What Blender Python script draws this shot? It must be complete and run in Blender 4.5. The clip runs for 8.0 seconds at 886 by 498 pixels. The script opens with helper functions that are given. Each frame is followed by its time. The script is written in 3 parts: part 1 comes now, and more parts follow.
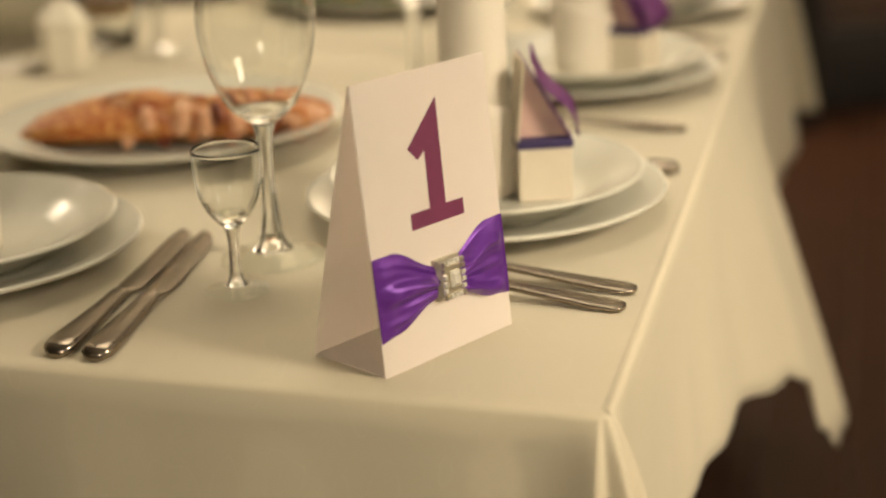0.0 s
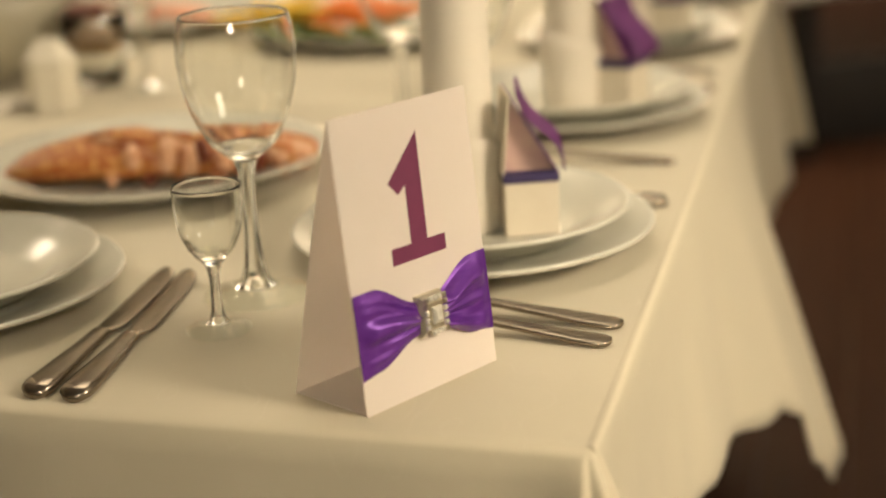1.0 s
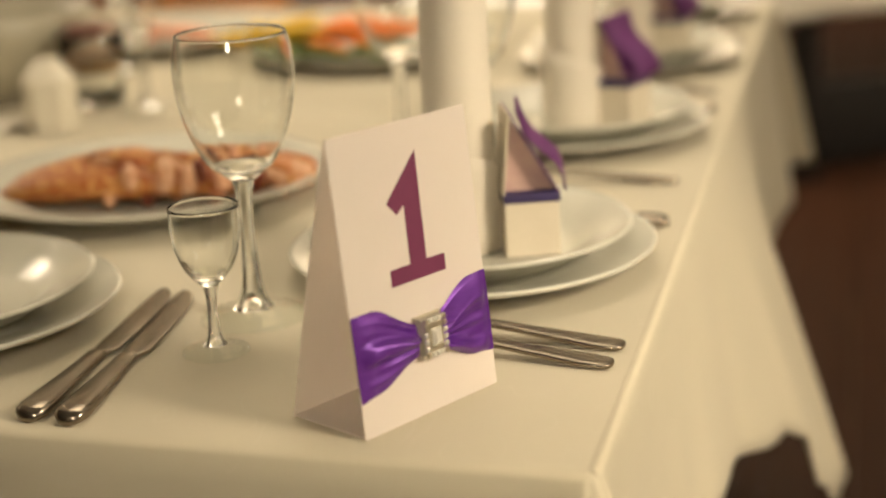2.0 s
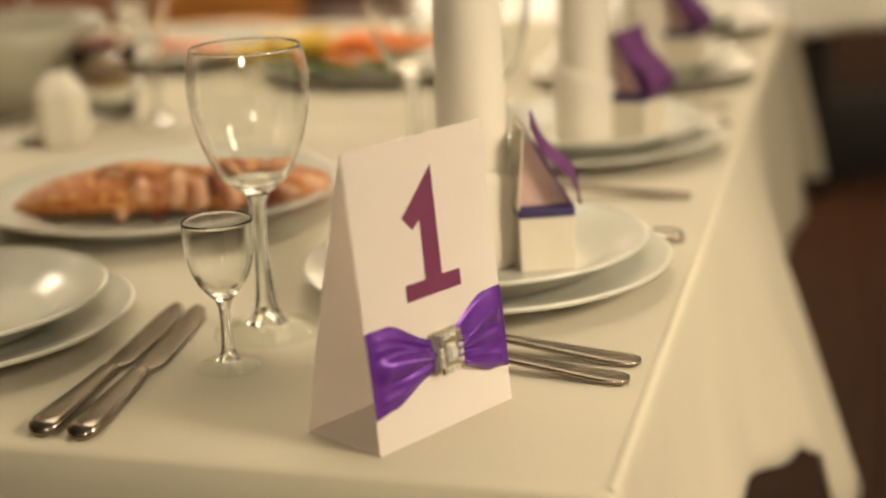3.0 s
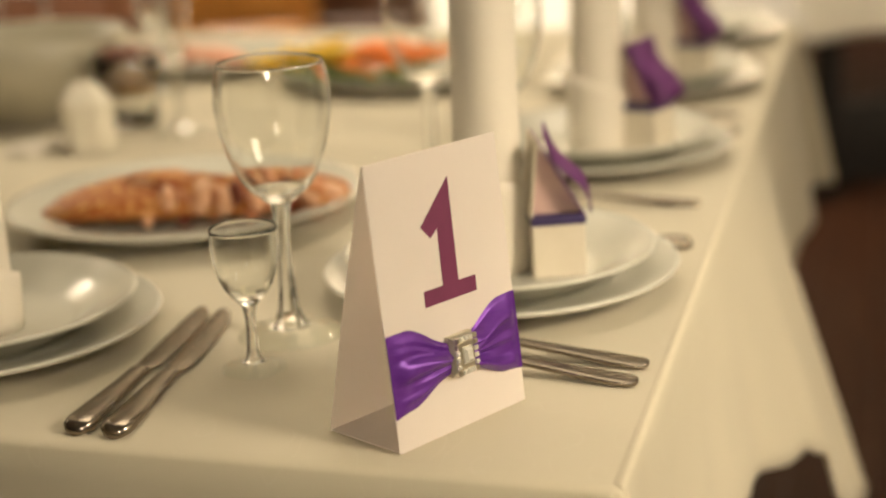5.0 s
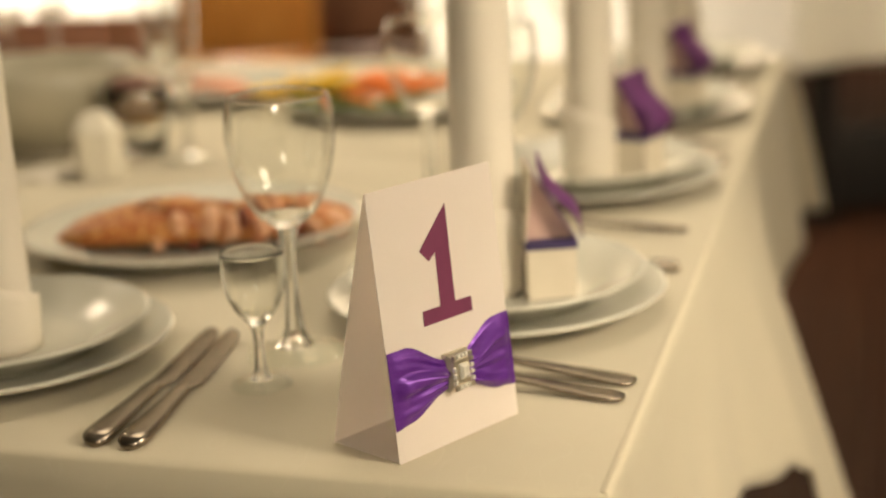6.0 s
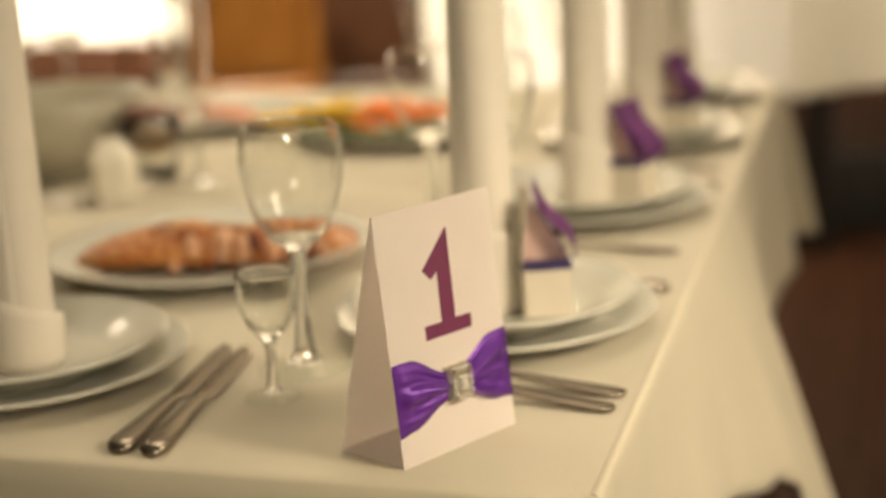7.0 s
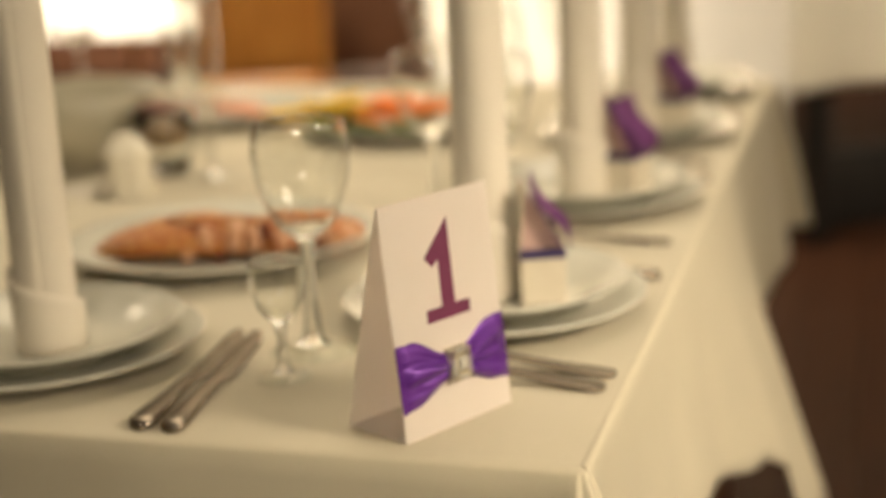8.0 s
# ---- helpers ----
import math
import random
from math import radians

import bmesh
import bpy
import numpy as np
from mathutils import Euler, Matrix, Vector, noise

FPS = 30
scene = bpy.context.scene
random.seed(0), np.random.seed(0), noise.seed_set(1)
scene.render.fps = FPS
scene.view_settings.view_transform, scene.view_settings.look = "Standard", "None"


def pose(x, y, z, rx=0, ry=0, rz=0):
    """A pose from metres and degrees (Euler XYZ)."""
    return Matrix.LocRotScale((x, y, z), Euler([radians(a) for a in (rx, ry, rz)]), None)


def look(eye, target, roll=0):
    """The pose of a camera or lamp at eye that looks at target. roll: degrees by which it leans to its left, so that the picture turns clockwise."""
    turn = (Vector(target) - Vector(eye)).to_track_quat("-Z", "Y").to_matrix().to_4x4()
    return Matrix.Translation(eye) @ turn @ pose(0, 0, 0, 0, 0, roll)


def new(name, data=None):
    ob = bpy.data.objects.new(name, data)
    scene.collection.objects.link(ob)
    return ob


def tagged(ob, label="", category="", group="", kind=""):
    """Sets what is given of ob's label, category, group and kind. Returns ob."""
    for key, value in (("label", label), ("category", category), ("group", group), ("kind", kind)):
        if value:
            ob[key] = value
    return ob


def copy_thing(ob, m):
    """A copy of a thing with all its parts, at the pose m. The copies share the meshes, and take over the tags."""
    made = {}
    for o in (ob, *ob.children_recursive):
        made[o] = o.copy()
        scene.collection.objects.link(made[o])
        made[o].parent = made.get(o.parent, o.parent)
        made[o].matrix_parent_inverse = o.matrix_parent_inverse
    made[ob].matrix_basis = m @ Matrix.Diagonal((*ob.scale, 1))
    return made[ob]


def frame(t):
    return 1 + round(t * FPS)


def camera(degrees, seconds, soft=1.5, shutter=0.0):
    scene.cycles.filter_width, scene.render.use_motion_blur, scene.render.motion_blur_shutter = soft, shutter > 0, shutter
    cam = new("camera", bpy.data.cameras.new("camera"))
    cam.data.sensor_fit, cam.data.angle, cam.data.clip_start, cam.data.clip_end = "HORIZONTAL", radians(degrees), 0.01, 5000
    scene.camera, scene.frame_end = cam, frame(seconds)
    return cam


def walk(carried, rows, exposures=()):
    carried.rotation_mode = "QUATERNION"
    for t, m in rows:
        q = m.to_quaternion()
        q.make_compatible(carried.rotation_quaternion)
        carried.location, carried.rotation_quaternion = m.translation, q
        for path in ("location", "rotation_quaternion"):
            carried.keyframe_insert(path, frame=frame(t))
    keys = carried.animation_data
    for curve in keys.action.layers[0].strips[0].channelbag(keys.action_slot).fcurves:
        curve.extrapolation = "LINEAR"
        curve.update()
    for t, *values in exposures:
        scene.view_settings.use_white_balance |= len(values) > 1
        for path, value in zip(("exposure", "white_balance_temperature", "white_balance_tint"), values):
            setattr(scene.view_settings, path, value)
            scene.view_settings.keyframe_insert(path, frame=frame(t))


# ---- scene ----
cam = camera(31.2, 8.0, 2.0)
PATH = [
    (0, (0.119, -0.764, 1.097), (-0.376, 1.069, 0.468), -2.5),
    (0.5, (0.125, -0.757, 1.095), (-0.373, 1.084, 0.491), -2.8),
    (1, (0.126, -0.751, 1.093), (-0.37, 1.095, 0.507), -3.0),
    (1.5, (0.126, -0.745, 1.091), (-0.37, 1.106, 0.518), -3.1),
    (3, (0.119, -0.736, 1.089), (-0.39, 1.12, 0.545), -3.0),
    (3.5, (0.12, -0.74, 1.09), (-0.399, 1.114, 0.55), -3.1),
    (4, (0.123, -0.747, 1.092), (-0.405, 1.104, 0.549), -3.2),
    (5.5, (0.135, -0.799, 1.11), (-0.39, 1.056, 0.58), -3.0),
    (6, (0.146, -0.83, 1.117), (-0.382, 1.031, 0.609), -3.0),
    (6.5, (0.156, -0.864, 1.126), (-0.373, 1.002, 0.636), -3.0),
    (7, (0.166, -0.895, 1.131), (-0.367, 0.973, 0.654), -3.1),
    (7.5, (0.176, -0.928, 1.139), (-0.358, 0.939, 0.66), -3.0),
    (8, (0.188, -0.961, 1.145), (-0.351, 0.903, 0.66), -3.1),
]
walk(cam, [(t, look(eye, target, roll)) for t, eye, target, roll in PATH])
# depth of field of a fast normal lens
cam.data.dof.use_dof = True
cam.data.dof.focus_distance = 0.94
cam.data.dof.aperture_fstop = 3.2

# ---- light: warm lamps added out of view to light the dining hall ----
world = bpy.data.worlds.new("world")
scene.world = world
world.use_nodes = True
world.node_tree.nodes["Background"].inputs[0].default_value = (0.5, 0.6, 0.7, 1)
world.node_tree.nodes["Background"].inputs[1].default_value = 0.1


# a bare area light with no fixture modelled
def added_lamp(eye, target, size_x, size_y, watts, colour, spread=180):
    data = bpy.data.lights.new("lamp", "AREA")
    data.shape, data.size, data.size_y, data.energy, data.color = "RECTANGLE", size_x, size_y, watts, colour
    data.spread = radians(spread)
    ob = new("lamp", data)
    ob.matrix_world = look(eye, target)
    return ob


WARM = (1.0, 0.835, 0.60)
SOFT_WHITE = (1.0, 0.88, 0.72)
# added unseen lamps over and beside the table: key, overhead, front fill, left strip
added_lamp((1.45, -0.28, 1.72), (0.12, 0.32, 0.74), 0.48, 0.42, 4.5, WARM, 56)
added_lamp((-0.35, 1.2, 2.9), (-0.35, 1.1, 0.75), 1.6, 1.2, 10.5, WARM, 100)
added_lamp((-0.4, 2.6, 2.9), (-0.4, 2.2, 0), 1.6, 1.0, 14, WARM, 90)
added_lamp((0.45, -2.4, 1.75), (0.06, 0.0, 0.72), 0.4, 0.3, 1.5, WARM, 36)
added_lamp((-2.2, 1.5, 1.75), (-0.2, 0.6, 0.95), 0.12, 0.6, 3.0, WARM, 100)
# added unseen lamps that brighten the far tables and chairs
added_lamp((1.3, 2.6, 2.7), (0.5, 3.9, 0.5), 0.5, 0.4, 11, WARM, 70)
added_lamp((-3.9, 3.5, 2.7), (-3.2, 5.3, 0.5), 0.8, 0.6, 190, SOFT_WHITE, 100)
added_lamp((-1.9, 3.1, 2.8), (-1.4, 3.8, 0.4), 0.6, 0.5, 46, SOFT_WHITE, 84)
# added unseen lamps on the walls, so the glasses have bright surroundings to reflect
added_lamp((-1.4, 6.3, 2.8), (-1.4, 7.4, 1.6), 3.0, 0.3, 110, SOFT_WHITE, 120)
added_lamp((-3.9, 3.6, 2.8), (-5.0, 3.6, 1.6), 2.0, 0.3, 50, SOFT_WHITE, 120)
added_lamp((2.6, 1.6, 2.8), (3.6, 1.6, 1.5), 2.4, 0.3, 38, SOFT_WHITE, 120)
# small unseen bulbs, added for glints on the glasses and a little fill
for x, y, z, watts in ((1.5, 0.6, 2.2, 2.4), (1.9, 1.7, 2.3, 2.6), (0.3, -1.7, 2.3, 0.7), (1.1, 3.2, 2.4, 3.0), (-0.9, 3.4, 2.5, 2.5), (-2.1, 2.0, 2.2, 1.6),
                       (-0.8, -0.5, 2.1, 0.5), (1.0, -1.1, 1.9, 0.6), (-1.3, 0.8, 1.9, 0.6), (0.9, 1.3, 1.9, 0.6)):
    glint_bulb = bpy.data.lights.new("glint_bulb", "POINT")
    glint_bulb.energy, glint_bulb.color, glint_bulb.shadow_soft_size = watts, WARM, 0.032
    new("glint_bulb", glint_bulb).location = (x, y, z)


# ---- materials ----
def material(name, colour, rough=0.5, metal=0.0, second=None, scale=30.0, amount=0.5, bump=0.0, bump_scale=200.0,
             sheen=0.0, coat=0.0, spec=0.5, stretch=(1, 1, 1), island=0.0, through_light=0.0, through_colour=None):
    """A principled surface whose colour drifts between two tones at two scales, with fine relief."""
    mat = bpy.data.materials.new(name)
    mat.use_nodes = True
    nt = mat.node_tree
    b = nt.nodes["Principled BSDF"]
    b.inputs["Roughness"].default_value, b.inputs["Metallic"].default_value = rough, metal
    b.inputs["Sheen Weight"].default_value, b.inputs["Coat Weight"].default_value = sheen, coat
    b.inputs["Specular IOR Level"].default_value = spec
    tex = nt.nodes.new("ShaderNodeTexCoord")
    mapping = nt.nodes.new("ShaderNodeMapping")
    mapping.inputs["Scale"].default_value = stretch
    nt.links.new(tex.outputs["Object"], mapping.inputs[0])
    second = second or tuple(c * 0.88 for c in colour)
    n1, n2 = nt.nodes.new("ShaderNodeTexNoise"), nt.nodes.new("ShaderNodeTexNoise")
    n1.inputs["Scale"].default_value, n1.inputs["Detail"].default_value = scale, 4
    n2.inputs["Scale"].default_value, n2.inputs["Detail"].default_value = scale * 9, 3
    for n in (n1, n2):
        nt.links.new(mapping.outputs[0], n.inputs["Vector"])
    add = nt.nodes.new("ShaderNodeMath")
    add.operation = "MULTIPLY_ADD"
    nt.links.new(n2.outputs[0], add.inputs[0])
    add.inputs[1].default_value = 0.4
    nt.links.new(n1.outputs[0], add.inputs[2])
    ramp = nt.nodes.new("ShaderNodeMapRange")
    ramp.inputs[1].default_value, ramp.inputs[2].default_value = 0.45, 0.95
    ramp.inputs[3].default_value, ramp.inputs[4].default_value = 0.0, amount * 2
    nt.links.new(add.outputs[0], ramp.inputs[0])
    mix = nt.nodes.new("ShaderNodeMix")
    mix.data_type = "RGBA"
    mix.inputs[6].default_value, mix.inputs[7].default_value = (*colour, 1), (*second, 1)
    nt.links.new(ramp.outputs[0], mix.inputs[0])
    out = mix.outputs[2]
    if island:
        geo = nt.nodes.new("ShaderNodeNewGeometry")
        hsv = nt.nodes.new("ShaderNodeHueSaturation")
        vary = nt.nodes.new("ShaderNodeMapRange")
        vary.inputs[3].default_value, vary.inputs[4].default_value = 1 - island, 1 + island
        nt.links.new(geo.outputs["Random Per Island"], vary.inputs[0])
        nt.links.new(vary.outputs[0], hsv.inputs["Value"])
        nt.links.new(out, hsv.inputs["Color"])
        out = hsv.outputs[0]
    nt.links.new(out, b.inputs["Base Color"])
    if bump:
        n3 = nt.nodes.new("ShaderNodeTexNoise")
        n3.inputs["Scale"].default_value, n3.inputs["Detail"].default_value = bump_scale, 4
        nt.links.new(mapping.outputs[0], n3.inputs["Vector"])
        bm_node = nt.nodes.new("ShaderNodeBump")
        bm_node.inputs["Strength"].default_value, bm_node.inputs["Distance"].default_value = bump, 0.002
        nt.links.new(n3.outputs[0], bm_node.inputs["Height"])
        nt.links.new(bm_node.outputs[0], b.inputs["Normal"])
    if through_light:
        thin = nt.nodes.new("ShaderNodeBsdfTranslucent")
        if through_colour:
            thin.inputs[0].default_value = (*through_colour, 1)
        else:
            nt.links.new(out, thin.inputs[0])
        share = nt.nodes.new("ShaderNodeMixShader")
        share.inputs[0].default_value = through_light
        nt.links.new(b.outputs[0], share.inputs[1])
        nt.links.new(thin.outputs[0], share.inputs[2])
        nt.links.new(share.outputs[0], nt.nodes["Material Output"].inputs[0])
    return mat


def cloth_material(name, colour, thread):
    """Woven damask: a fine weave, and thin curling threads a little lighter than the ground."""
    mat = bpy.data.materials.new(name)
    mat.use_nodes = True
    nt = mat.node_tree
    b = nt.nodes["Principled BSDF"]
    b.inputs["Roughness"].default_value, b.inputs["Sheen Weight"].default_value = 0.75, 0.15
    b.inputs["Specular IOR Level"].default_value = 0.3
    tex = nt.nodes.new("ShaderNodeTexCoord")
    noise_a = nt.nodes.new("ShaderNodeTexNoise")
    noise_a.inputs["Scale"].default_value, noise_a.inputs["Detail"].default_value = 24, 1
    noise_b = nt.nodes.new("ShaderNodeTexNoise")
    noise_b.inputs["Scale"].default_value, noise_b.inputs["Detail"].default_value = 6, 5
    slant = nt.nodes.new("ShaderNodeMapping")
    slant.inputs["Scale"].default_value = (1.0, 0.4, 0.4)
    nt.links.new(tex.outputs["Object"], slant.inputs[0])
    nt.links.new(slant.outputs[0], noise_a.inputs["Vector"])
    nt.links.new(tex.outputs["Object"], noise_b.inputs["Vector"])
    # contour lines of a smooth noise read as curling threads
    lines = nt.nodes.new("ShaderNodeMath")
    lines.operation = "MULTIPLY"
    lines.inputs[1].default_value = 5.0
    nt.links.new(noise_a.outputs[0], lines.inputs[0])
    ping = nt.nodes.new("ShaderNodeMath")
    ping.operation = "PINGPONG"
    ping.inputs[1].default_value = 0.5
    nt.links.new(lines.outputs[0], ping.inputs[0])
    thin = nt.nodes.new("ShaderNodeMapRange")
    thin.inputs[1].default_value, thin.inputs[2].default_value = 0.0, 0.022
    thin.inputs[3].default_value, thin.inputs[4].default_value = 1.0, 0.0
    nt.links.new(ping.outputs[0], thin.inputs[0])
    mix = nt.nodes.new("ShaderNodeMix")
    mix.data_type = "RGBA"
    mix.inputs[6].default_value, mix.inputs[7].default_value = (*colour, 1), (*[c * 0.9 for c in colour], 1)
    nt.links.new(noise_b.outputs[0], mix.inputs[0])
    mix2 = nt.nodes.new("ShaderNodeMix")
    mix2.data_type = "RGBA"
    mix2.inputs[7].default_value = (*thread, 1)
    half = nt.nodes.new("ShaderNodeMath")
    half.operation = "MULTIPLY"
    half.inputs[1].default_value = 0.14
    nt.links.new(thin.outputs[0], half.inputs[0])
    nt.links.new(half.outputs[0], mix2.inputs[0])
    nt.links.new(mix.outputs[2], mix2.inputs[6])
    nt.links.new(mix2.outputs[2], b.inputs["Base Color"])
    weave = []
    for axis, direction in enumerate("XYZ"):
        w = nt.nodes.new("ShaderNodeTexWave")
        w.bands_direction = direction
        w.inputs["Scale"].default_value, w.inputs["Distortion"].default_value = 330, 0.0
        nt.links.new(tex.outputs["Object"], w.inputs["Vector"])
        weave.append(w)
    s1, s2, s3 = (nt.nodes.new("ShaderNodeMath") for _ in range(3))
    nt.links.new(weave[0].outputs[1], s1.inputs[0])
    nt.links.new(weave[1].outputs[1], s1.inputs[1])
    nt.links.new(s1.outputs[0], s2.inputs[0])
    nt.links.new(weave[2].outputs[1], s2.inputs[1])
    s3.operation = "MULTIPLY_ADD"
    s3.inputs[1].default_value = 1.5
    nt.links.new(thin.outputs[0], s3.inputs[0])
    nt.links.new(s2.outputs[0], s3.inputs[2])
    bump = nt.nodes.new("ShaderNodeBump")
    bump.inputs["Strength"].default_value, bump.inputs["Distance"].default_value = 0.15, 0.0004
    nt.links.new(s3.outputs[0], bump.inputs["Height"])
    nt.links.new(bump.outputs[0], b.inputs["Normal"])
    glow = nt.nodes.new("ShaderNodeBsdfTranslucent")
    nt.links.new(mix2.outputs[2], glow.inputs[0])
    share = nt.nodes.new("ShaderNodeMixShader")
    share.inputs[0].default_value = 0.25
    nt.links.new(b.outputs[0], share.inputs[1])
    nt.links.new(glow.outputs[0], share.inputs[2])
    nt.links.new(share.outputs[0], nt.nodes["Material Output"].inputs[0])
    return mat


def glass_material(name, straight, ior, mirror, tint=(0.99, 1.0, 0.985)):
    """Clear drinking glass: refraction and mirror gloss, or, for a flat foot on the cloth, light let straight through."""
    mat = bpy.data.materials.new(name)
    mat.use_nodes = True
    nt = mat.node_tree
    b = nt.nodes["Principled BSDF"]
    b.inputs["Base Color"].default_value = (*tint, 1)
    b.inputs["Roughness"].default_value, b.inputs["IOR"].default_value = 0.0, ior
    b.inputs["Transmission Weight"].default_value = 1.0
    clear = nt.nodes.new("ShaderNodeBsdfTransparent")
    clear.inputs[0].default_value = (*tint, 1)
    mix = nt.nodes.new("ShaderNodeMixShader")
    mix.inputs[0].default_value = straight
    nt.links.new(b.outputs[0], mix.inputs[1])
    nt.links.new(clear.outputs[0], mix.inputs[2])
    # mirror gloss that rises towards the outline
    gloss = nt.nodes.new("ShaderNodeBsdfGlossy")
    gloss.inputs["Roughness"].default_value = 0.005
    facing = nt.nodes.new("ShaderNodeLayerWeight")
    facing.inputs["Blend"].default_value = 0.5
    steep = nt.nodes.new("ShaderNodeMath")
    steep.operation = "POWER"
    steep.inputs[1].default_value = 5.0
    nt.links.new(facing.outputs["Facing"], steep.inputs[0])
    amount = nt.nodes.new("ShaderNodeMapRange")
    amount.inputs[3].default_value, amount.inputs[4].default_value = 0.045 * mirror, 0.9 * mirror
    nt.links.new(steep.outputs[0], amount.inputs[0])
    skin = nt.nodes.new("ShaderNodeMixShader")
    nt.links.new(amount.outputs[0], skin.inputs[0])
    nt.links.new(mix.outputs[0], skin.inputs[1])
    nt.links.new(gloss.outputs[0], skin.inputs[2])
    nt.links.new(skin.outputs[0], nt.nodes["Material Output"].inputs[0])
    return mat


CLOTH = cloth_material("ivory_damask", (0.73, 0.665, 0.51), (0.84, 0.79, 0.66))
CLOTH_FAR = cloth_material("white_cotton", (0.80, 0.75, 0.64), (0.86, 0.82, 0.72))
PAPER = material("pearl_card", (0.85, 0.80, 0.76), 0.45, second=(0.82, 0.77, 0.725), scale=40, through_light=0.46, through_colour=(0.90, 0.83, 0.75), bump=0.03, bump_scale=900)
PAPER_BOX = material("box_card", (0.62, 0.56, 0.45), 0.5, second=(0.57, 0.51, 0.40), scale=50, bump=0.04, bump_scale=700)
INK = material("plum_ink", (0.145, 0.024, 0.072), 0.5, second=(0.125, 0.02, 0.062), scale=90)
SATIN = material("purple_satin", (0.14, 0.032, 0.31), 0.36, 0.4, second=(0.095, 0.017, 0.225), scale=60,
                 bump=0.08, bump_scale=1500, stretch=(1, 1, 6))
SATIN_DARK = material("violet_satin", (0.13, 0.028, 0.14), 0.5, 0.1, second=(0.095, 0.02, 0.11), scale=80, bump=0.1, bump_scale=900)
BAND = material("navy_violet_satin", (0.035, 0.022, 0.10), 0.6, 0.0, second=(0.025, 0.016, 0.07), scale=80, bump=0.1, bump_scale=900)
LINING = material("mauve_lining", (0.52, 0.37, 0.30), 0.7, second=(0.40, 0.25, 0.24), scale=60, bump=0.1, bump_scale=500)
SILVER = material("silver_setting", (0.74, 0.69, 0.56), 0.32, 1.0, scale=300, bump=0.05, bump_scale=2500)
CRYSTAL = material("foiled_stone", (0.82, 0.79, 0.70), 0.12, 0.35, second=(0.62, 0.60, 0.53), scale=500, coat=1.0)
STEEL = material("cutlery_steel", (0.34, 0.295, 0.24), 0.25, 1.0, second=(0.27, 0.23, 0.185), scale=35, bump=0.02, bump_scale=400)
GLASS = glass_material("drinking_glass", 0.0, 1.5, 0.0)
FOOT_GLASS = glass_material("foot_glass", 1.0, 1.5, 1.0)
PORCELAIN = material("porcelain", (0.57, 0.56, 0.48), 0.2, second=(0.52, 0.51, 0.435), scale=14, spec=0.4, bump=0.01, bump_scale=60)
NAPKIN = material("paper_napkin", (0.76, 0.70, 0.60), 0.85, through_light=0.15, second=(0.79, 0.73, 0.62), scale=25, bump=0.25, bump_scale=600)
SKIN = material("baked_fish_skin", (0.88, 0.54, 0.16), 0.55, second=(0.36, 0.09, 0.015), scale=150, amount=0.85, bump=0.6, bump_scale=260)
FLESH = material("fish_flesh", (0.74, 0.40, 0.22), 0.45, second=(0.36, 0.08, 0.03), scale=90, amount=0.6, bump=0.4, bump_scale=300)
FLESH_PALE = material("pale_flesh", (0.82, 0.58, 0.38), 0.5, second=(0.62, 0.26, 0.13), scale=120, amount=0.5, bump=0.4, bump_scale=300)
CARROT = material("carrot", (0.85, 0.26, 0.04), 0.55, second=(0.68, 0.16, 0.02), scale=60, bump=0.2, bump_scale=250, island=0.15)
PEPPER = material("yellow_pepper", (0.88, 0.60, 0.05), 0.5, second=(0.74, 0.45, 0.03), scale=50, bump=0.15, bump_scale=200, island=0.15)
LEAF = material("lettuce", (0.16, 0.22, 0.04), 0.5, second=(0.09, 0.14, 0.025), scale=60, bump=0.5, bump_scale=150)
SALMON = material("cured_salmon", (0.62, 0.25, 0.15), 0.6, second=(0.62, 0.32, 0.20), scale=70, bump=0.2, bump_scale=200, island=0.1)
CREAM = material("whipped_cream", (0.78, 0.64, 0.50), 0.5, second=(0.62, 0.42, 0.30), scale=70, bump=0.4, bump_scale=160)
BEET = material("beet_dressing", (0.10, 0.018, 0.012), 0.3, second=(0.20, 0.05, 0.02), scale=60, bump=0.5, bump_scale=180)
OLIVE = material("layered_salad", (0.42, 0.24, 0.06), 0.5, second=(0.26, 0.14, 0.04), scale=110, amount=0.7, bump=0.5, bump_scale=250)
HONEY_WOOD = material("honey_wood", (0.52, 0.23, 0.05), 0.30, second=(0.33, 0.12, 0.02), scale=7, stretch=(6, 6, 0.7), coat=0.3, bump=0.05, bump_scale=60)
DARK_WOOD = material("walnut_wood", (0.13, 0.055, 0.025), 0.4, second=(0.07, 0.028, 0.013), scale=7, stretch=(6, 6, 0.7), bump=0.1, bump_scale=60)
BLACK = material("black_lacquer", (0.012, 0.011, 0.011), 0.35, second=(0.02, 0.018, 0.016), scale=20, bump=0.05, bump_scale=100)
FLOORING = material("floor_wood", (0.036, 0.0135, 0.0055), 0.6, second=(0.018, 0.007, 0.003), spec=0.1, scale=5, stretch=(9, 0.7, 1), bump=0.1, bump_scale=40, island=0.2)
PLASTER = material("cream_plaster", (0.60, 0.53, 0.41), 0.9, second=(0.54, 0.47, 0.36), scale=3, bump=0.2, bump_scale=90)
CEILING_PAINT = material("ceiling_paint", (0.66, 0.66, 0.61), 0.9, second=(0.60, 0.60, 0.55), scale=3, bump=0.1, bump_scale=80)
STONEWARE = material("grey_stoneware", (0.46, 0.43, 0.33), 0.4, second=(0.40, 0.37, 0.28), scale=20, bump=0.1, bump_scale=120)
SALT_CERAMIC = material("shaker_ceramic", (0.80, 0.76, 0.64), 0.2, second=(0.76, 0.71, 0.59), scale=30, coat=0.3)


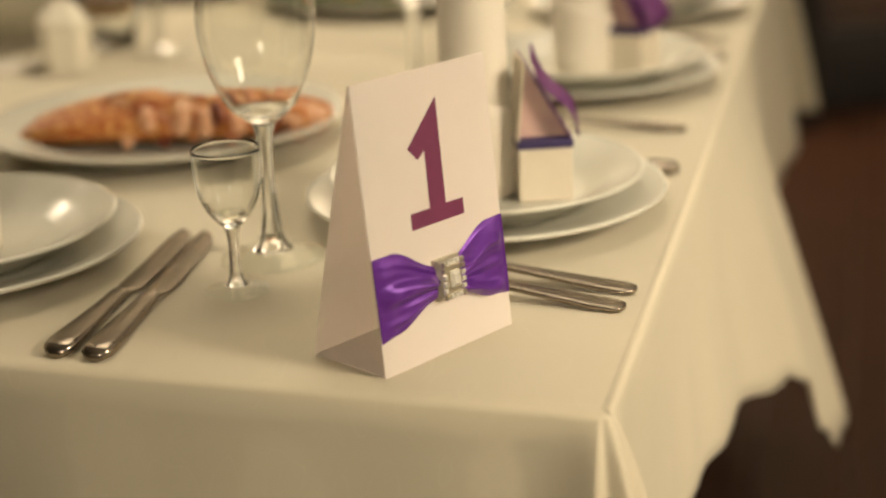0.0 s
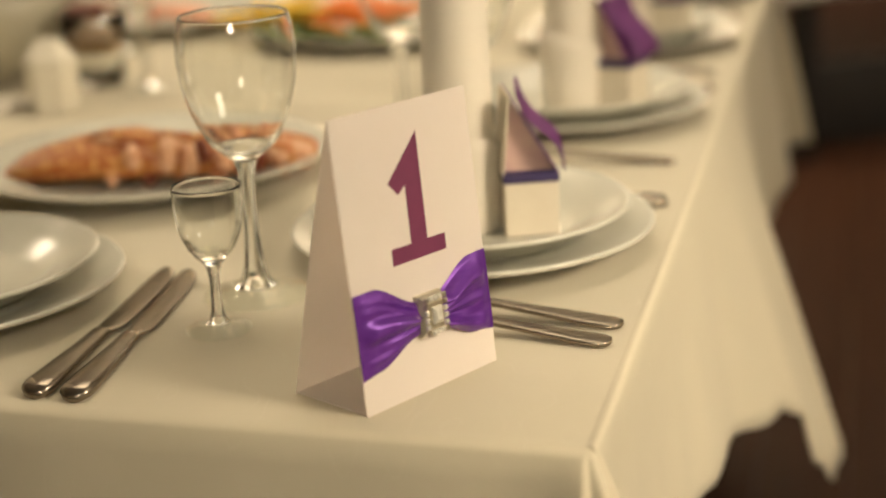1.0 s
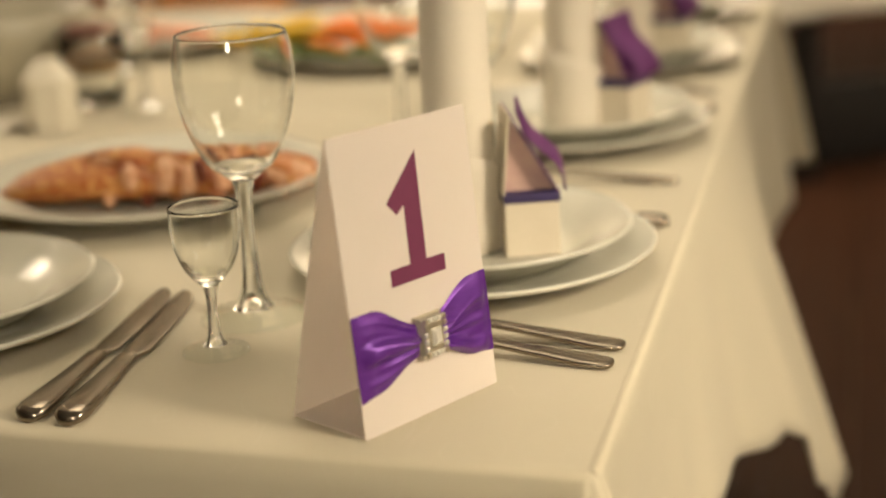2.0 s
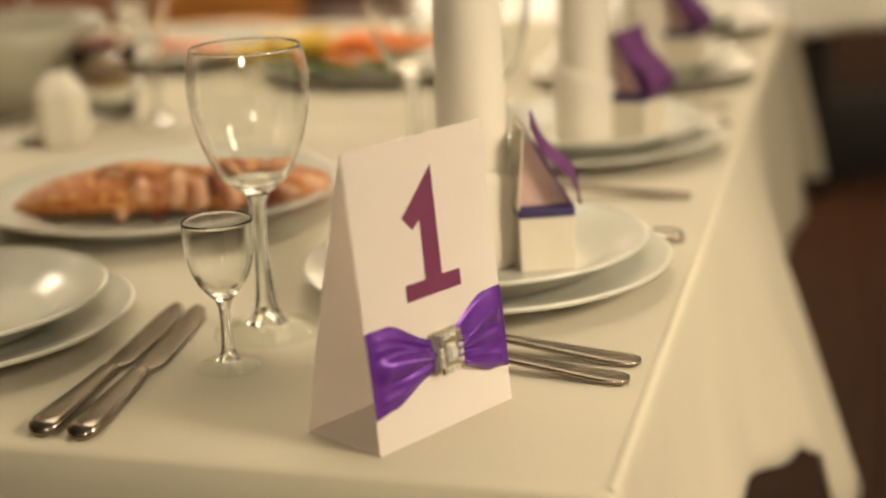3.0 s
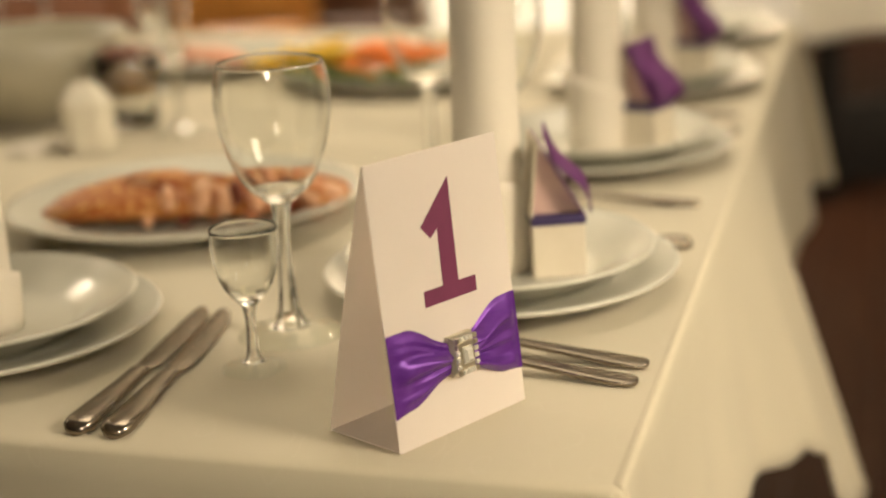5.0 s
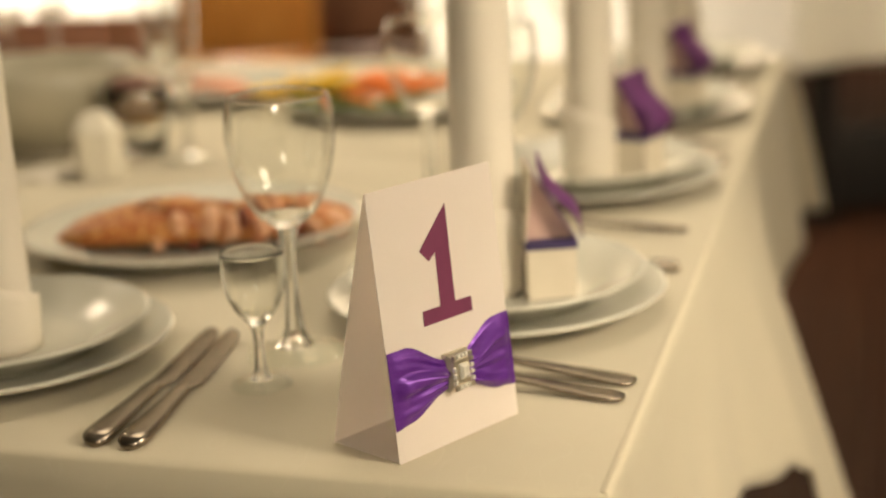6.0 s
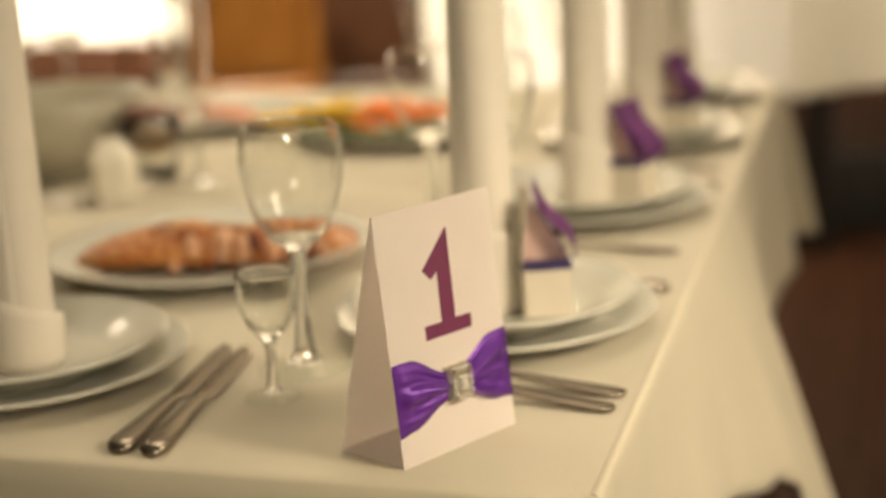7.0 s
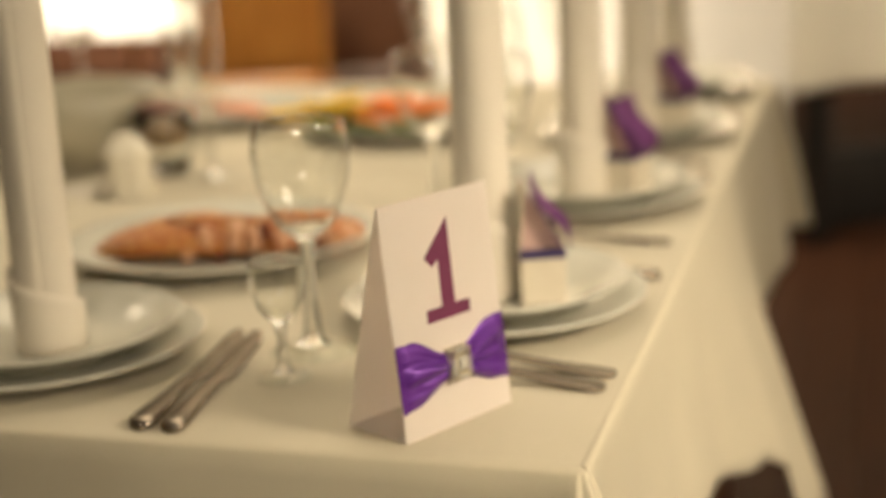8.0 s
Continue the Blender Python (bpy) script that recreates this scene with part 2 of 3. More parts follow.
# ---- mesh helpers ----
def put(name, bm, mat, parent=None, smooth=True):
    me = bpy.data.meshes.new(name)
    bmesh.ops.recalc_face_normals(bm, faces=bm.faces[:])
    for f in bm.faces:
        f.smooth = smooth
    bm.to_mesh(me)
    bm.free()
    me.materials.append(mat)
    ob = new(name, me)
    ob.parent = parent
    return ob


def part(name, bm, mat, parent, label="", smooth=True):
    ob = put(name, bm, mat, parent, smooth)
    return tagged(ob, label) if label else ob


def thing(name, label, category, group="", kind="", m=None):
    ob = tagged(new(name), label, category, group, kind)
    ob.empty_display_size = 0.02
    if m is not None:
        ob.matrix_basis = m
    return ob


def lathe(profile, n=48, closed=False, bm=None, m=None, squash=1.0):
    """Turn (radius, height) points about z; points on the axis become poles."""
    bm = bm or bmesh.new()
    m = m or Matrix()
    rings = []
    for r, z in profile:
        if r < 1e-6:
            rings.append([bm.verts.new(m @ Vector((0, 0, z)))])
        else:
            rings.append([bm.verts.new(m @ Vector((r * math.cos(2 * math.pi * i / n), squash * r * math.sin(2 * math.pi * i / n), z)))
                          for i in range(n)])
    pairs = list(zip(rings, rings[1:])) + ([(rings[-1], rings[0])] if closed else [])
    for a, b in pairs:
        for i in range(n):
            j = (i + 1) % n
            quad = [a[i % len(a)], a[j % len(a)], b[j % len(b)], b[i % len(b)]]
            seen = []
            for v in quad:
                if v not in seen:
                    seen.append(v)
            if len(seen) > 2:
                bm.faces.new(seen)
    return bm


def box(bm, x0, x1, y0, y1, z0, z1, bevel=0.0, m=None):
    made = bmesh.ops.create_cube(bm, size=1)["verts"]
    c, s = Vector(((x0 + x1) / 2, (y0 + y1) / 2, (z0 + z1) / 2)), Vector((x1 - x0, y1 - y0, z1 - z0))
    for v in made:
        v.co = Vector((v.co.x * s.x, v.co.y * s.y, v.co.z * s.z)) + c
    if bevel:
        edges = list({e for v in made for e in v.link_edges})
        made = bmesh.ops.bevel(bm, geom=edges, offset=bevel, segments=2, affect="EDGES", profile=0.6)["verts"]
    if m is not None:
        bmesh.ops.transform(bm, matrix=m, verts=made)
    return bm


def smooth_curve(points, samples=8):
    """A Catmull-Rom line through profile points."""
    p = [Vector(q) for q in points]
    p = [p[0]] + p + [p[-1]]
    out = []
    for i in range(1, len(p) - 2):
        for k in range(samples):
            t = k / samples
            out.append(tuple(0.5 * ((2 * p[i]) + (p[i + 1] - p[i - 1]) * t + (2 * p[i - 1] - 5 * p[i] + 4 * p[i + 1] - p[i + 2]) * t * t
                                    + (3 * p[i] - p[i - 1] - 3 * p[i + 1] + p[i + 2]) * t ** 3)))
    out.append(tuple(p[-2]))
    return out


def loft(sections, caps=True):
    """Join rings of equal length, each a list of points, into one skin."""
    bm = bmesh.new()
    rings = [[bm.verts.new(q) for q in s] for s in sections]
    n = len(rings[0])
    for a, b in zip(rings, rings[1:]):
        for i in range(n):
            j = (i + 1) % n
            bm.faces.new((a[i], a[j], b[j], b[i]))
    if caps:
        bm.faces.new(rings[0])
        bm.faces.new(rings[-1][::-1])
    return bm


def ease(x, xs, ys):
    """Values between knots, eased in and out."""
    if x <= xs[0]:
        return ys[0]
    for a, b, p, q in zip(xs, xs[1:], ys, ys[1:]):
        if x <= b:
            t = (x - a) / (b - a)
            return p + (q - p) * t * t * (3 - 2 * t)
    return ys[-1]


# ---- the room ----
X0, X1, Y0, Y1, H = -5.0, 3.6, -5.8, 7.4, 3.0


def slab(name, x0, x1, y0, y1, z0, z1, mat, label, category):
    bm = box(bmesh.new(), x0, x1, y0, y1, z0, z1)
    return tagged(put(name, bm, mat, smooth=False), label, category, kind="structure")


slab("ceiling", X0, X1, Y0, Y1, H, H + 0.1, CEILING_PAINT, "plain off-white painted ceiling of the hall", "ceiling")
slab("wall_south", X0, X1, Y0 - 0.2, Y0, 0, H, PLASTER, "plain cream plastered wall of the dining hall", "wall")
slab("wall_north", X0, X1, Y1, Y1 + 0.2, 0, H, PLASTER, "plain cream plastered wall of the dining hall", "wall")
slab("wall_west", X0 - 0.2, X0, Y0 - 0.2, Y1 + 0.2, 0, H, PLASTER, "plain cream plastered wall of the dining hall", "wall")
slab("wall_east", X1, X1 + 0.2, Y0 - 0.2, Y1 + 0.2, 0, H, PLASTER, "plain cream plastered wall of the dining hall", "wall")
slab("wainscot_north", X0, X1, Y1 - 0.03, Y1, 0, 1.15, DARK_WOOD, "dark walnut wainscot along the wall", "wainscot")
slab("wainscot_west", X0, X0 + 0.03, Y0, Y1 - 0.03, 0, 1.15, DARK_WOOD, "dark walnut wainscot along the wall", "wainscot")
floor = slab("floor", X0, X1, Y0, Y1, -0.12, -0.014, DARK_WOOD, "reddish-brown wooden plank floor", "floor")

# ---- tablecloths ----
TOP = 0.75


def tablecloth(name, width, length, reach, label, mat, m=None, step=0.012):
    """A cloth on a rectangle from (0, 0) to (-width, length): flat on top, rolled over the edge, hanging in folds.
    reach(p, corner, n) gives how far the hem stands out, the tube folds, and how far the hem drops."""
    r = 0.009
    loop = []
    corners = [((-r, r), -90, 0), ((-r, length - r), 0, 90), ((-width + r, length - r), 90, 180), ((-width + r, r), 180, 270)]
    for k, ((cx, cy), a0, a1) in enumerate(corners):
        for i in range(33):
            a = radians(a0 + (a1 - a0) * i / 32)
            loop.append((Vector((cx + r * math.cos(a), cy + r * math.sin(a), 0)), Vector((math.cos(a), math.sin(a), 0)), k, i))
        nx = corners[(k + 1) % 4]
        p = loop[-1][0]
        a = radians(a1)
        q = Vector((nx[0][0] + r * math.cos(a), nx[0][1] + r * math.sin(a), 0))
        count = max(2, int((q - p).length / step))
        for i in range(1, count):
            loop.append((p.lerp(q, i / count), Vector((math.cos(a), math.sin(a), 0)), k, None))
    bm = bmesh.new()
    corner_points = [Vector((0, 0, 0)), Vector((0, length, 0)), Vector((-width, length, 0)), Vector((-width, 0, 0))]
    rings = []
    edge_drop = [(-0.0085, 0.0), (-0.0065, -0.0005), (-0.004, -0.0014), (-0.002, -0.0010), (0.0, 0.003)]
    edge_roll = [(-0.0085, 0.0), (-0.0065, 0.0002), (-0.0042, 0.0008), (-0.002, 0.0018), (0.0, 0.0038)]
    rows_down = 16
    for j in range(len(edge_drop) + rows_down):
        ring = []
        for p, n, k, i in loop:
            near = min((p - c).length for c in corner_points)
            if j < len(edge_drop):
                # a hemmed, slightly raised edge on the long sides, a soft roll on the short ones
                o, d = edge_drop[j] if abs(n.y) < 0.5 else edge_roll[j]
            else:
                s = (j - len(edge_drop) + 1) / rows_down
                out, tubes, drop = reach(p, near, n)
                o = out * s ** 0.92 + tubes * s ** 0.7
                d = 0.006 + (drop - 0.006) * s
            ring.append(bm.verts.new((p.x + n.x * o, p.y + n.y * o, TOP - d)))
        rings.append(ring)
    count = len(loop)
    for a, b in zip(rings, rings[1:]):
        for i in range(count):
            bm.faces.new((a[i], a[(i + 1) % count], b[(i + 1) % count], b[i]))
    bm.faces.new(rings[0])
    ob = tagged(put(name, bm, mat), label, "tablecloth")
    solid = ob.modifiers.new("thickness", "SOLIDIFY")
    solid.thickness, solid.offset = 0.0012, -1
    if m is not None:
        ob.matrix_basis = m
    return ob


def main_reach(p, near, n):
    # a gathered pleat at each corner with a hollow beside it, long soft pleats along the sides
    turn = math.degrees(math.atan2(n.y, n.x)) % 90
    tubes = 0.062 * math.exp(-(near / 0.014) ** 2) * (0.70 + 0.30 * math.cos(radians(turn - 45) * 8)) - 0.010 * math.exp(-((near - 0.045) / 0.02) ** 2)
    if n.x > 0.7:
        y = p.y
        out = ease(y, [0, 0.1, 0.3, 0.45, 0.62, 0.72, 0.76, 0.82, 0.96, 1.1, 1.3, 1.48, 1.62, 1.75],
                   [0.02, 0.012, 0.016, 0.030, 0.066, 0.100, 0.112, 0.122, 0.06, 0.02, 0.028, 0.042, 0.022, 0.015])
        drop = ease(y, [0, 0.1, 0.3, 0.45, 0.62, 0.665, 0.695, 0.76, 0.96, 1.1, 1.3, 1.48, 1.62, 1.75],
                    [0.24, 0.21, 0.185, 0.20, 0.235, 0.255, 0.32, 0.365, 0.34, 0.26, 0.23, 0.24, 0.25, 0.25])
        out += 0.004 * math.sin(y * 19 + 0.7) * (1 - math.exp(-(y / 0.12) ** 2)) + 0.001 * math.sin(y * 71)
        return out, tubes, drop
    along = p.x if abs(n.y) > 0.7 else p.y
    out = 0.02 + 0.006 * math.sin(along * 19 + 1) + 0.003 * math.sin(along * 53)
    return out, tubes, 0.25 + 0.01 * math.sin(along * 7)


WIDTH, LENGTH = 1.55, 1.72


def slant(ob):
    """The table's short side is not quite square to its long one: its near edge runs back from the corner."""
    for v in ob.data.vertices:
        v.co.y += (-0.012 - 0.048 * v.co.x) * (1 - v.co.y / LENGTH)
        v.co.x += 0.004
    return ob


slant(tablecloth("tablecloth", WIDTH, LENGTH, main_reach, "ivory damask tablecloth hanging in folds over the banquet table", CLOTH, None, 0.006))


def table(label, width, length, m, wood, group="", inset=0.1, inset_end=0.1):
    t = thing("banquet_table", label, "table", group, m=m)
    part("tabletop", box(bmesh.new(), -width + 0.007, -0.007, 0.007, length - 0.007, TOP - 0.035, TOP - 0.0045, 0.004), wood, t)
    for x in (-width + inset, -inset):
        for y in (inset_end, length - inset_end):
            part("leg", box(bmesh.new(), x - 0.03, x + 0.03, y - 0.03, y + 0.03, 0, TOP - 0.035, 0.004), wood, t)
    return t


main_table = table("long banquet table hidden under its ivory cloth", WIDTH, LENGTH, Matrix(), DARK_WOOD)
slant(next(c for c in main_table.children if c.name.startswith("tabletop")))

# ---- the number card ----
CARD_W, CARD_H = 0.108, 0.166
base_l, base_r = Vector((-0.1285, 0.0185, TOP)), Vector((-0.0765, 0.1135, TOP))
along_card = (base_r - base_l).normalized()
inward = Vector((-along_card.y, along_card.x, 0))
CARD_D = 0.059
CARD_LEAN = 0.0165
CARD_RISE = math.sqrt(CARD_H ** 2 - CARD_LEAN ** 2)
card = thing("table_number_card", "folded pearl-white tent card with a purple ribbon, on the tablecloth", "table card")
up_card = (inward * CARD_LEAN + Vector((0, 0, CARD_RISE))).normalized()
face_out = along_card.cross(up_card).normalized()


def on_card(u, h, lift=0.0):
    """A point of the front panel: u metres along the base, h metres up the slope, lift metres off it."""
    return base_l + along_card * u + up_card * h + face_out * lift


def sheet(a, b, c, d, thick, curve=0.0, nx=8, ny=10):
    """A thin sheet between four corners, with a little bow."""
    a, b, c, d = map(Vector, (a, b, c, d))
    n = (b - a).cross(d - a).normalized()
    bm = bmesh.new()
    layers = []
    for off in (0.0, -thick):
        grid = []
        for j in range(ny + 1):
            row = []
            for i in range(nx + 1):
                u, v = i / nx, j / ny
                p = a.lerp(b, u).lerp(d.lerp(c, u), v)
                row.append(bm.verts.new(p + n * (off + curve * math.sin(math.pi * v))))
            grid.append(row)
        layers.append(grid)
    for k, grid in enumerate(layers):
        for j in range(ny):
            for i in range(nx):
                f = (grid[j][i], grid[j][i + 1], grid[j + 1][i + 1], grid[j + 1][i])
                bm.faces.new(f if k == 0 else f[::-1])
    g0, g1 = layers
    rim = [(0, i) for i in range(nx)] + [(j, nx) for j in range(ny)] + [(ny, i) for i in range(nx, 0, -1)] + [(j, 0) for j in range(ny, 0, -1)]
    for k in range(len(rim)):
        (j, i), (j2, i2) = rim[k], rim[(k + 1) % len(rim)]
        bm.faces.new((g0[j2][i2], g0[j][i], g1[j][i], g1[j2][i2]))
    return bm


top_l, top_r = on_card(0, CARD_H), on_card(CARD_W, CARD_H)
back_l = base_l + inward * CARD_D
back_r = back_l + along_card * CARD_W
T = 0.0006
part("front_panel", sheet(base_l, base_l + along_card * CARD_W, top_r, top_l, T), PAPER, card, smooth=False)
part("back_panel", sheet(back_r, back_l, top_l + inward * 0.0008, top_r + inward * 0.0008, T, 0.001), PAPER, card, smooth=False)
lift = Vector((0, 0, 0.0007))
part("bottom_flap", sheet(base_l + lift + inward * 0.001, back_l + lift - inward * 0.001, back_r + lift - inward * 0.001,
                          base_l + along_card * CARD_W + lift + inward * 0.001, T), PAPER, card, smooth=False)


def outline(points, thick, place):
    """A flat shape raised by thick, laid out by place(u, h, lift)."""
    bm = bmesh.new()
    low = [bm.verts.new(place(u, h, 0.0001)) for u, h in points]
    high = [bm.verts.new(place(u, h, thick)) for u, h in points]
    bm.faces.new(high)
    for i in range(len(points)):
        j = (i + 1) % len(points)
        bm.faces.new((low[i], low[j], high[j], high[i]))
    return bm


NUMERAL = [(0.0642, 0.1483), (0.0632, 0.0867), (0.0775, 0.0864), (0.0773, 0.0771), (0.0342, 0.0772),
           (0.0344, 0.0866), (0.0502, 0.0866), (0.0510, 0.1203), (0.0448, 0.1157), (0.0379, 0.1233)]
part("number", outline(NUMERAL, 0.0003, on_card), INK, card, "plum-coloured printed figure one", smooth=False)


def ribbon():
    """Satin band gathered at the buckle, with pleats that run into it."""
    bm = bmesh.new()
    nu, nv = 60, 36
    layers = []
    for sign in (1, 0):
        grid = []
        for i in range(nu + 1):
            u = i / nu
            a = abs(u - 0.5) * 2
            half = 0.0095 + 0.0148 * ease(a, [0.1, 0.75, 1.0], [0, 0.93, 1])
            row = []
            for j in range(nv + 1):
                v = j / nv * 2 - 1
                # pleats fan out from the knot
                wave = math.sin(v * 4.6 + (1.3 if u < 0.5 else -0.5)) + 0.6 * math.sin(v * 9.5 + 1.6 * a + (0.4 if u < 0.5 else 2.0)) + 0.22 * math.sin(v * 21 - 3 * a)
                depth = 0.0115 * ease(a, [0.17, 0.30, 0.7, 1.0], [0.12, 0.62, 0.42, 0.0])
                body = 0.0055 * ease(a, [0.12, 0.27, 0.8, 1.0], [0.55, 0.95, 0.6, 0.05])
                edge = max(0.0, 1 - v * v) ** 0.35
                lift = 0.0006 + (body + depth * 0.5 * wave) * edge * sign
                lift = max(lift, 0.0006 if sign else 0.0003)
                skew = 0.0012 * math.sin(u * 9)
                row.append(bm.verts.new(on_card(u * CARD_W, 0.0445 + v * half + skew, lift)))
            grid.append(row)
        layers.append(grid)
    for k, grid in enumerate(layers):
        for i in range(nu):
            for j in range(nv):
                f = (grid[i][j], grid[i + 1][j], grid[i + 1][j + 1], grid[i][j + 1])
                bm.faces.new(f if k == 0 else f[::-1])
    return bm


part("ribbon", ribbon(), SATIN, card, "gathered purple satin ribbon")
# the jewelled slide at the knot
BU, BH, BW2, BH2 = 0.0555, 0.0445, 0.0098, 0.0120


def on_buckle(u, h, z):
    return on_card(BU + u, BH + h, 0.0062 + z)


def facet_stone(bm, u, h, wu, wh, z0, tall):
    low = [bm.verts.new(on_buckle(u + a * wu, h + b * wh, z0)) for a, b in ((-1, -1), (1, -1), (1, 1), (-1, 1))]
    mid = [bm.verts.new(on_buckle(u + a * wu, h + b * wh, z0 + tall * 0.45)) for a, b in ((-1, -1), (1, -1), (1, 1), (-1, 1))]
    high = [bm.verts.new(on_buckle(u + a * wu * 0.6, h + b * wh * 0.6, z0 + tall)) for a, b in ((-1, -1), (1, -1), (1, 1), (-1, 1))]
    for A, B in ((low, mid), (mid, high)):
        for i in range(4):
            bm.faces.new((A[i], A[(i + 1) % 4], B[(i + 1) % 4], B[i]))
    bm.faces.new(high)
    bm.faces.new(low[::-1])


buckle_bm = bmesh.new()
facet_stone(buckle_bm, 0, 0, BW2, BH2, -0.0062, 0.0075)
buckle = part("buckle", buckle_bm, SILVER, card, "silver slide set with clear square stones", smooth=False)
stone_bm = bmesh.new()
facet_stone(stone_bm, 0, 0, 0.0036, 0.0048, 0.0013, 0.0030)
part("stone", stone_bm, CRYSTAL, buckle, "large clear rectangular stone", smooth=False)
ring_spots = []
for k in range(5):
    ring_spots += [(-0.0072 + 0.0036 * k, 0.0098), (-0.0072 + 0.0036 * k, -0.0098)]
for k in range(4):
    ring_spots += [(-0.0077, -0.0062 + 0.0041 * k), (0.0077, -0.0062 + 0.0041 * k)]
for u, h in ring_spots:
    bead = bmesh.new()
    facet_stone(bead, u, h, 0.0014, 0.0015, 0.0010, 0.0018)
    part("stone", bead, CRYSTAL if (int(abs(u * 9000)) + int(abs(h * 7000))) % 3 else SILVER, buckle, smooth=False)


# ---- glasses ----
def stem_glass(name, label, outer, wall, rim, foot, group, foot_thick=0.0022):
    """A turned glass: outer profile from foot to rim, inner bowl back down; parts foot, stem and bowl."""
    g = thing(name, label, "glass", group)
    bowl_at = outer["bowl_at"]
    out_bowl = smooth_curve(outer["bowl"], 6)
    inner = [(max(r - wall * (1 + 1.2 * max(0, 1 - (z - bowl_at) / 0.02)), 0), z) for r, z in out_bowl if z > bowl_at + 0.006]
    inner = [(0, inner[0][1] + 0.0005)] + [(inner[0][0] * 0.6, inner[0][1] + 0.0006)] + inner
    lip = [((out_bowl[-1][0] + inner[-1][0]) / 2, out_bowl[-1][1] + wall * 0.5)]
    stem = smooth_curve(outer["stem"], 6)
    cut = next(i for i, (r, z) in enumerate(stem) if r < foot * 0.42)
    # the three parts meet edge to edge, so that they bound one piece of glass
    part("foot", lathe([(0, 0.0012), (foot * 0.6, 0.0011), (foot * 0.9, 0.0006), (foot * 0.96, 0.0004), (foot, 0.0010), (foot * 0.985, foot_thick)] + stem[1:cut + 1], 72), FOOT_GLASS, g)
    part("stem", lathe(stem[cut:], 72), GLASS, g)
    part("bowl", lathe(out_bowl + lip + inner[::-1], 72), GLASS, g)
    return g


wine = stem_glass("wine_glass", "empty clear stemmed wine glass on the tablecloth",
                  {"bowl_at": 0.098,
                   "stem": [(0.0355, 0.002), (0.028, 0.0035), (0.014, 0.0080), (0.0082, 0.018), (0.0058, 0.035), (0.0047, 0.06), (0.0054, 0.085), (0.0080, 0.0965)],
                   "bowl": [(0.0080, 0.0965), (0.0145, 0.1015), (0.0235, 0.110), (0.0316, 0.127), (0.0372, 0.146), (0.0395, 0.164), (0.0388, 0.180), (0.0362, 0.1935)]},
                  0.0009, 0.036, 0.0365, "stemmed glasses")
wine.matrix_basis = pose(-0.266, 0.212, TOP)
shot = stem_glass("shot_glass", "small empty footed vodka glass on the tablecloth",
                  {"bowl_at": 0.047,
                   "stem": [(0.0208, 0.002), (0.016, 0.0032), (0.008, 0.006), (0.0045, 0.012), (0.0034, 0.025), (0.0036, 0.038), (0.0055, 0.0455)],
                   "bowl": [(0.0055, 0.0455), (0.0098, 0.050), (0.0155, 0.0575), (0.0198, 0.068), (0.0217, 0.080), (0.0222, 0.097)]},
                  0.0010, 0.0222, 0.0215, "small glasses")
shot.matrix_basis = pose(-0.266, 0.143, TOP)
flute = stem_glass("champagne_flute", "tall narrow clear champagne flute standing among the dishes",
                   {"bowl_at": 0.085,
                    "stem": [(0.032, 0.002), (0.022, 0.0035), (0.009, 0.008), (0.0048, 0.02), (0.004, 0.05), (0.0045, 0.075), (0.0065, 0.084)],
                    "bowl": [(0.0065, 0.084), (0.011, 0.095), (0.0165, 0.125), (0.0205, 0.165), (0.0215, 0.20), (0.0205, 0.235)]},
                   0.0016, 0.0205, 0.033, "tall glasses")
flute.matrix_basis = pose(-0.655, 0.900, TOP)
copy_thing(flute, pose(-0.80, 1.14, TOP))
for x, y in ((-0.285, 0.66), (-0.20, 0.60), (-0.30, 1.00), (-0.275, 1.40), (-0.50, 1.42), (-0.43, 1.52), (-1.25, 1.52), (-1.21, 1.60)):
    copy_thing(wine, pose(x, y, TOP))


# ---- plates ----
def plate_bm(radius, rim_z, deep, foot_r):
    """A turned plate: foot ring, flat well, sloping rim with a rolled lip."""
    t = 0.0035
    well = radius * 0.66
    top = [(0, deep), (well * 0.9, deep), (well, deep + 0.002), (well + 0.012, rim_z * 0.62), (radius * 0.86, rim_z * 0.80), (radius - 0.003, rim_z)]
    lip = [(radius, rim_z + 0.0006), (radius + 0.0006, rim_z - 0.0012), (radius - 0.002, rim_z - t)]
    under = [(radius * 0.86, rim_z * 0.80 - t), (well + 0.012, rim_z * 0.62 - t), (well + 0.001, deep - 0.002), (foot_r, 0.002), (foot_r, 0), (foot_r - 0.004, 0), (foot_r - 0.005, 0.002), (0, 0.002)]
    return lathe(top + lip + under, 72)


dinner_plate = tagged(put("dinner_plate", plate_bm(0.134, 0.019, 0.0065, 0.082), PORCELAIN),
                      "large white porcelain dinner plate lying on the tablecloth", "plate", "dinner plates")
deep_plate = tagged(put("deep_plate", plate_bm(0.117, 0.026, 0.006, 0.068), PORCELAIN),
                    "white porcelain plate stacked on a larger plate", "plate", "upper plates")


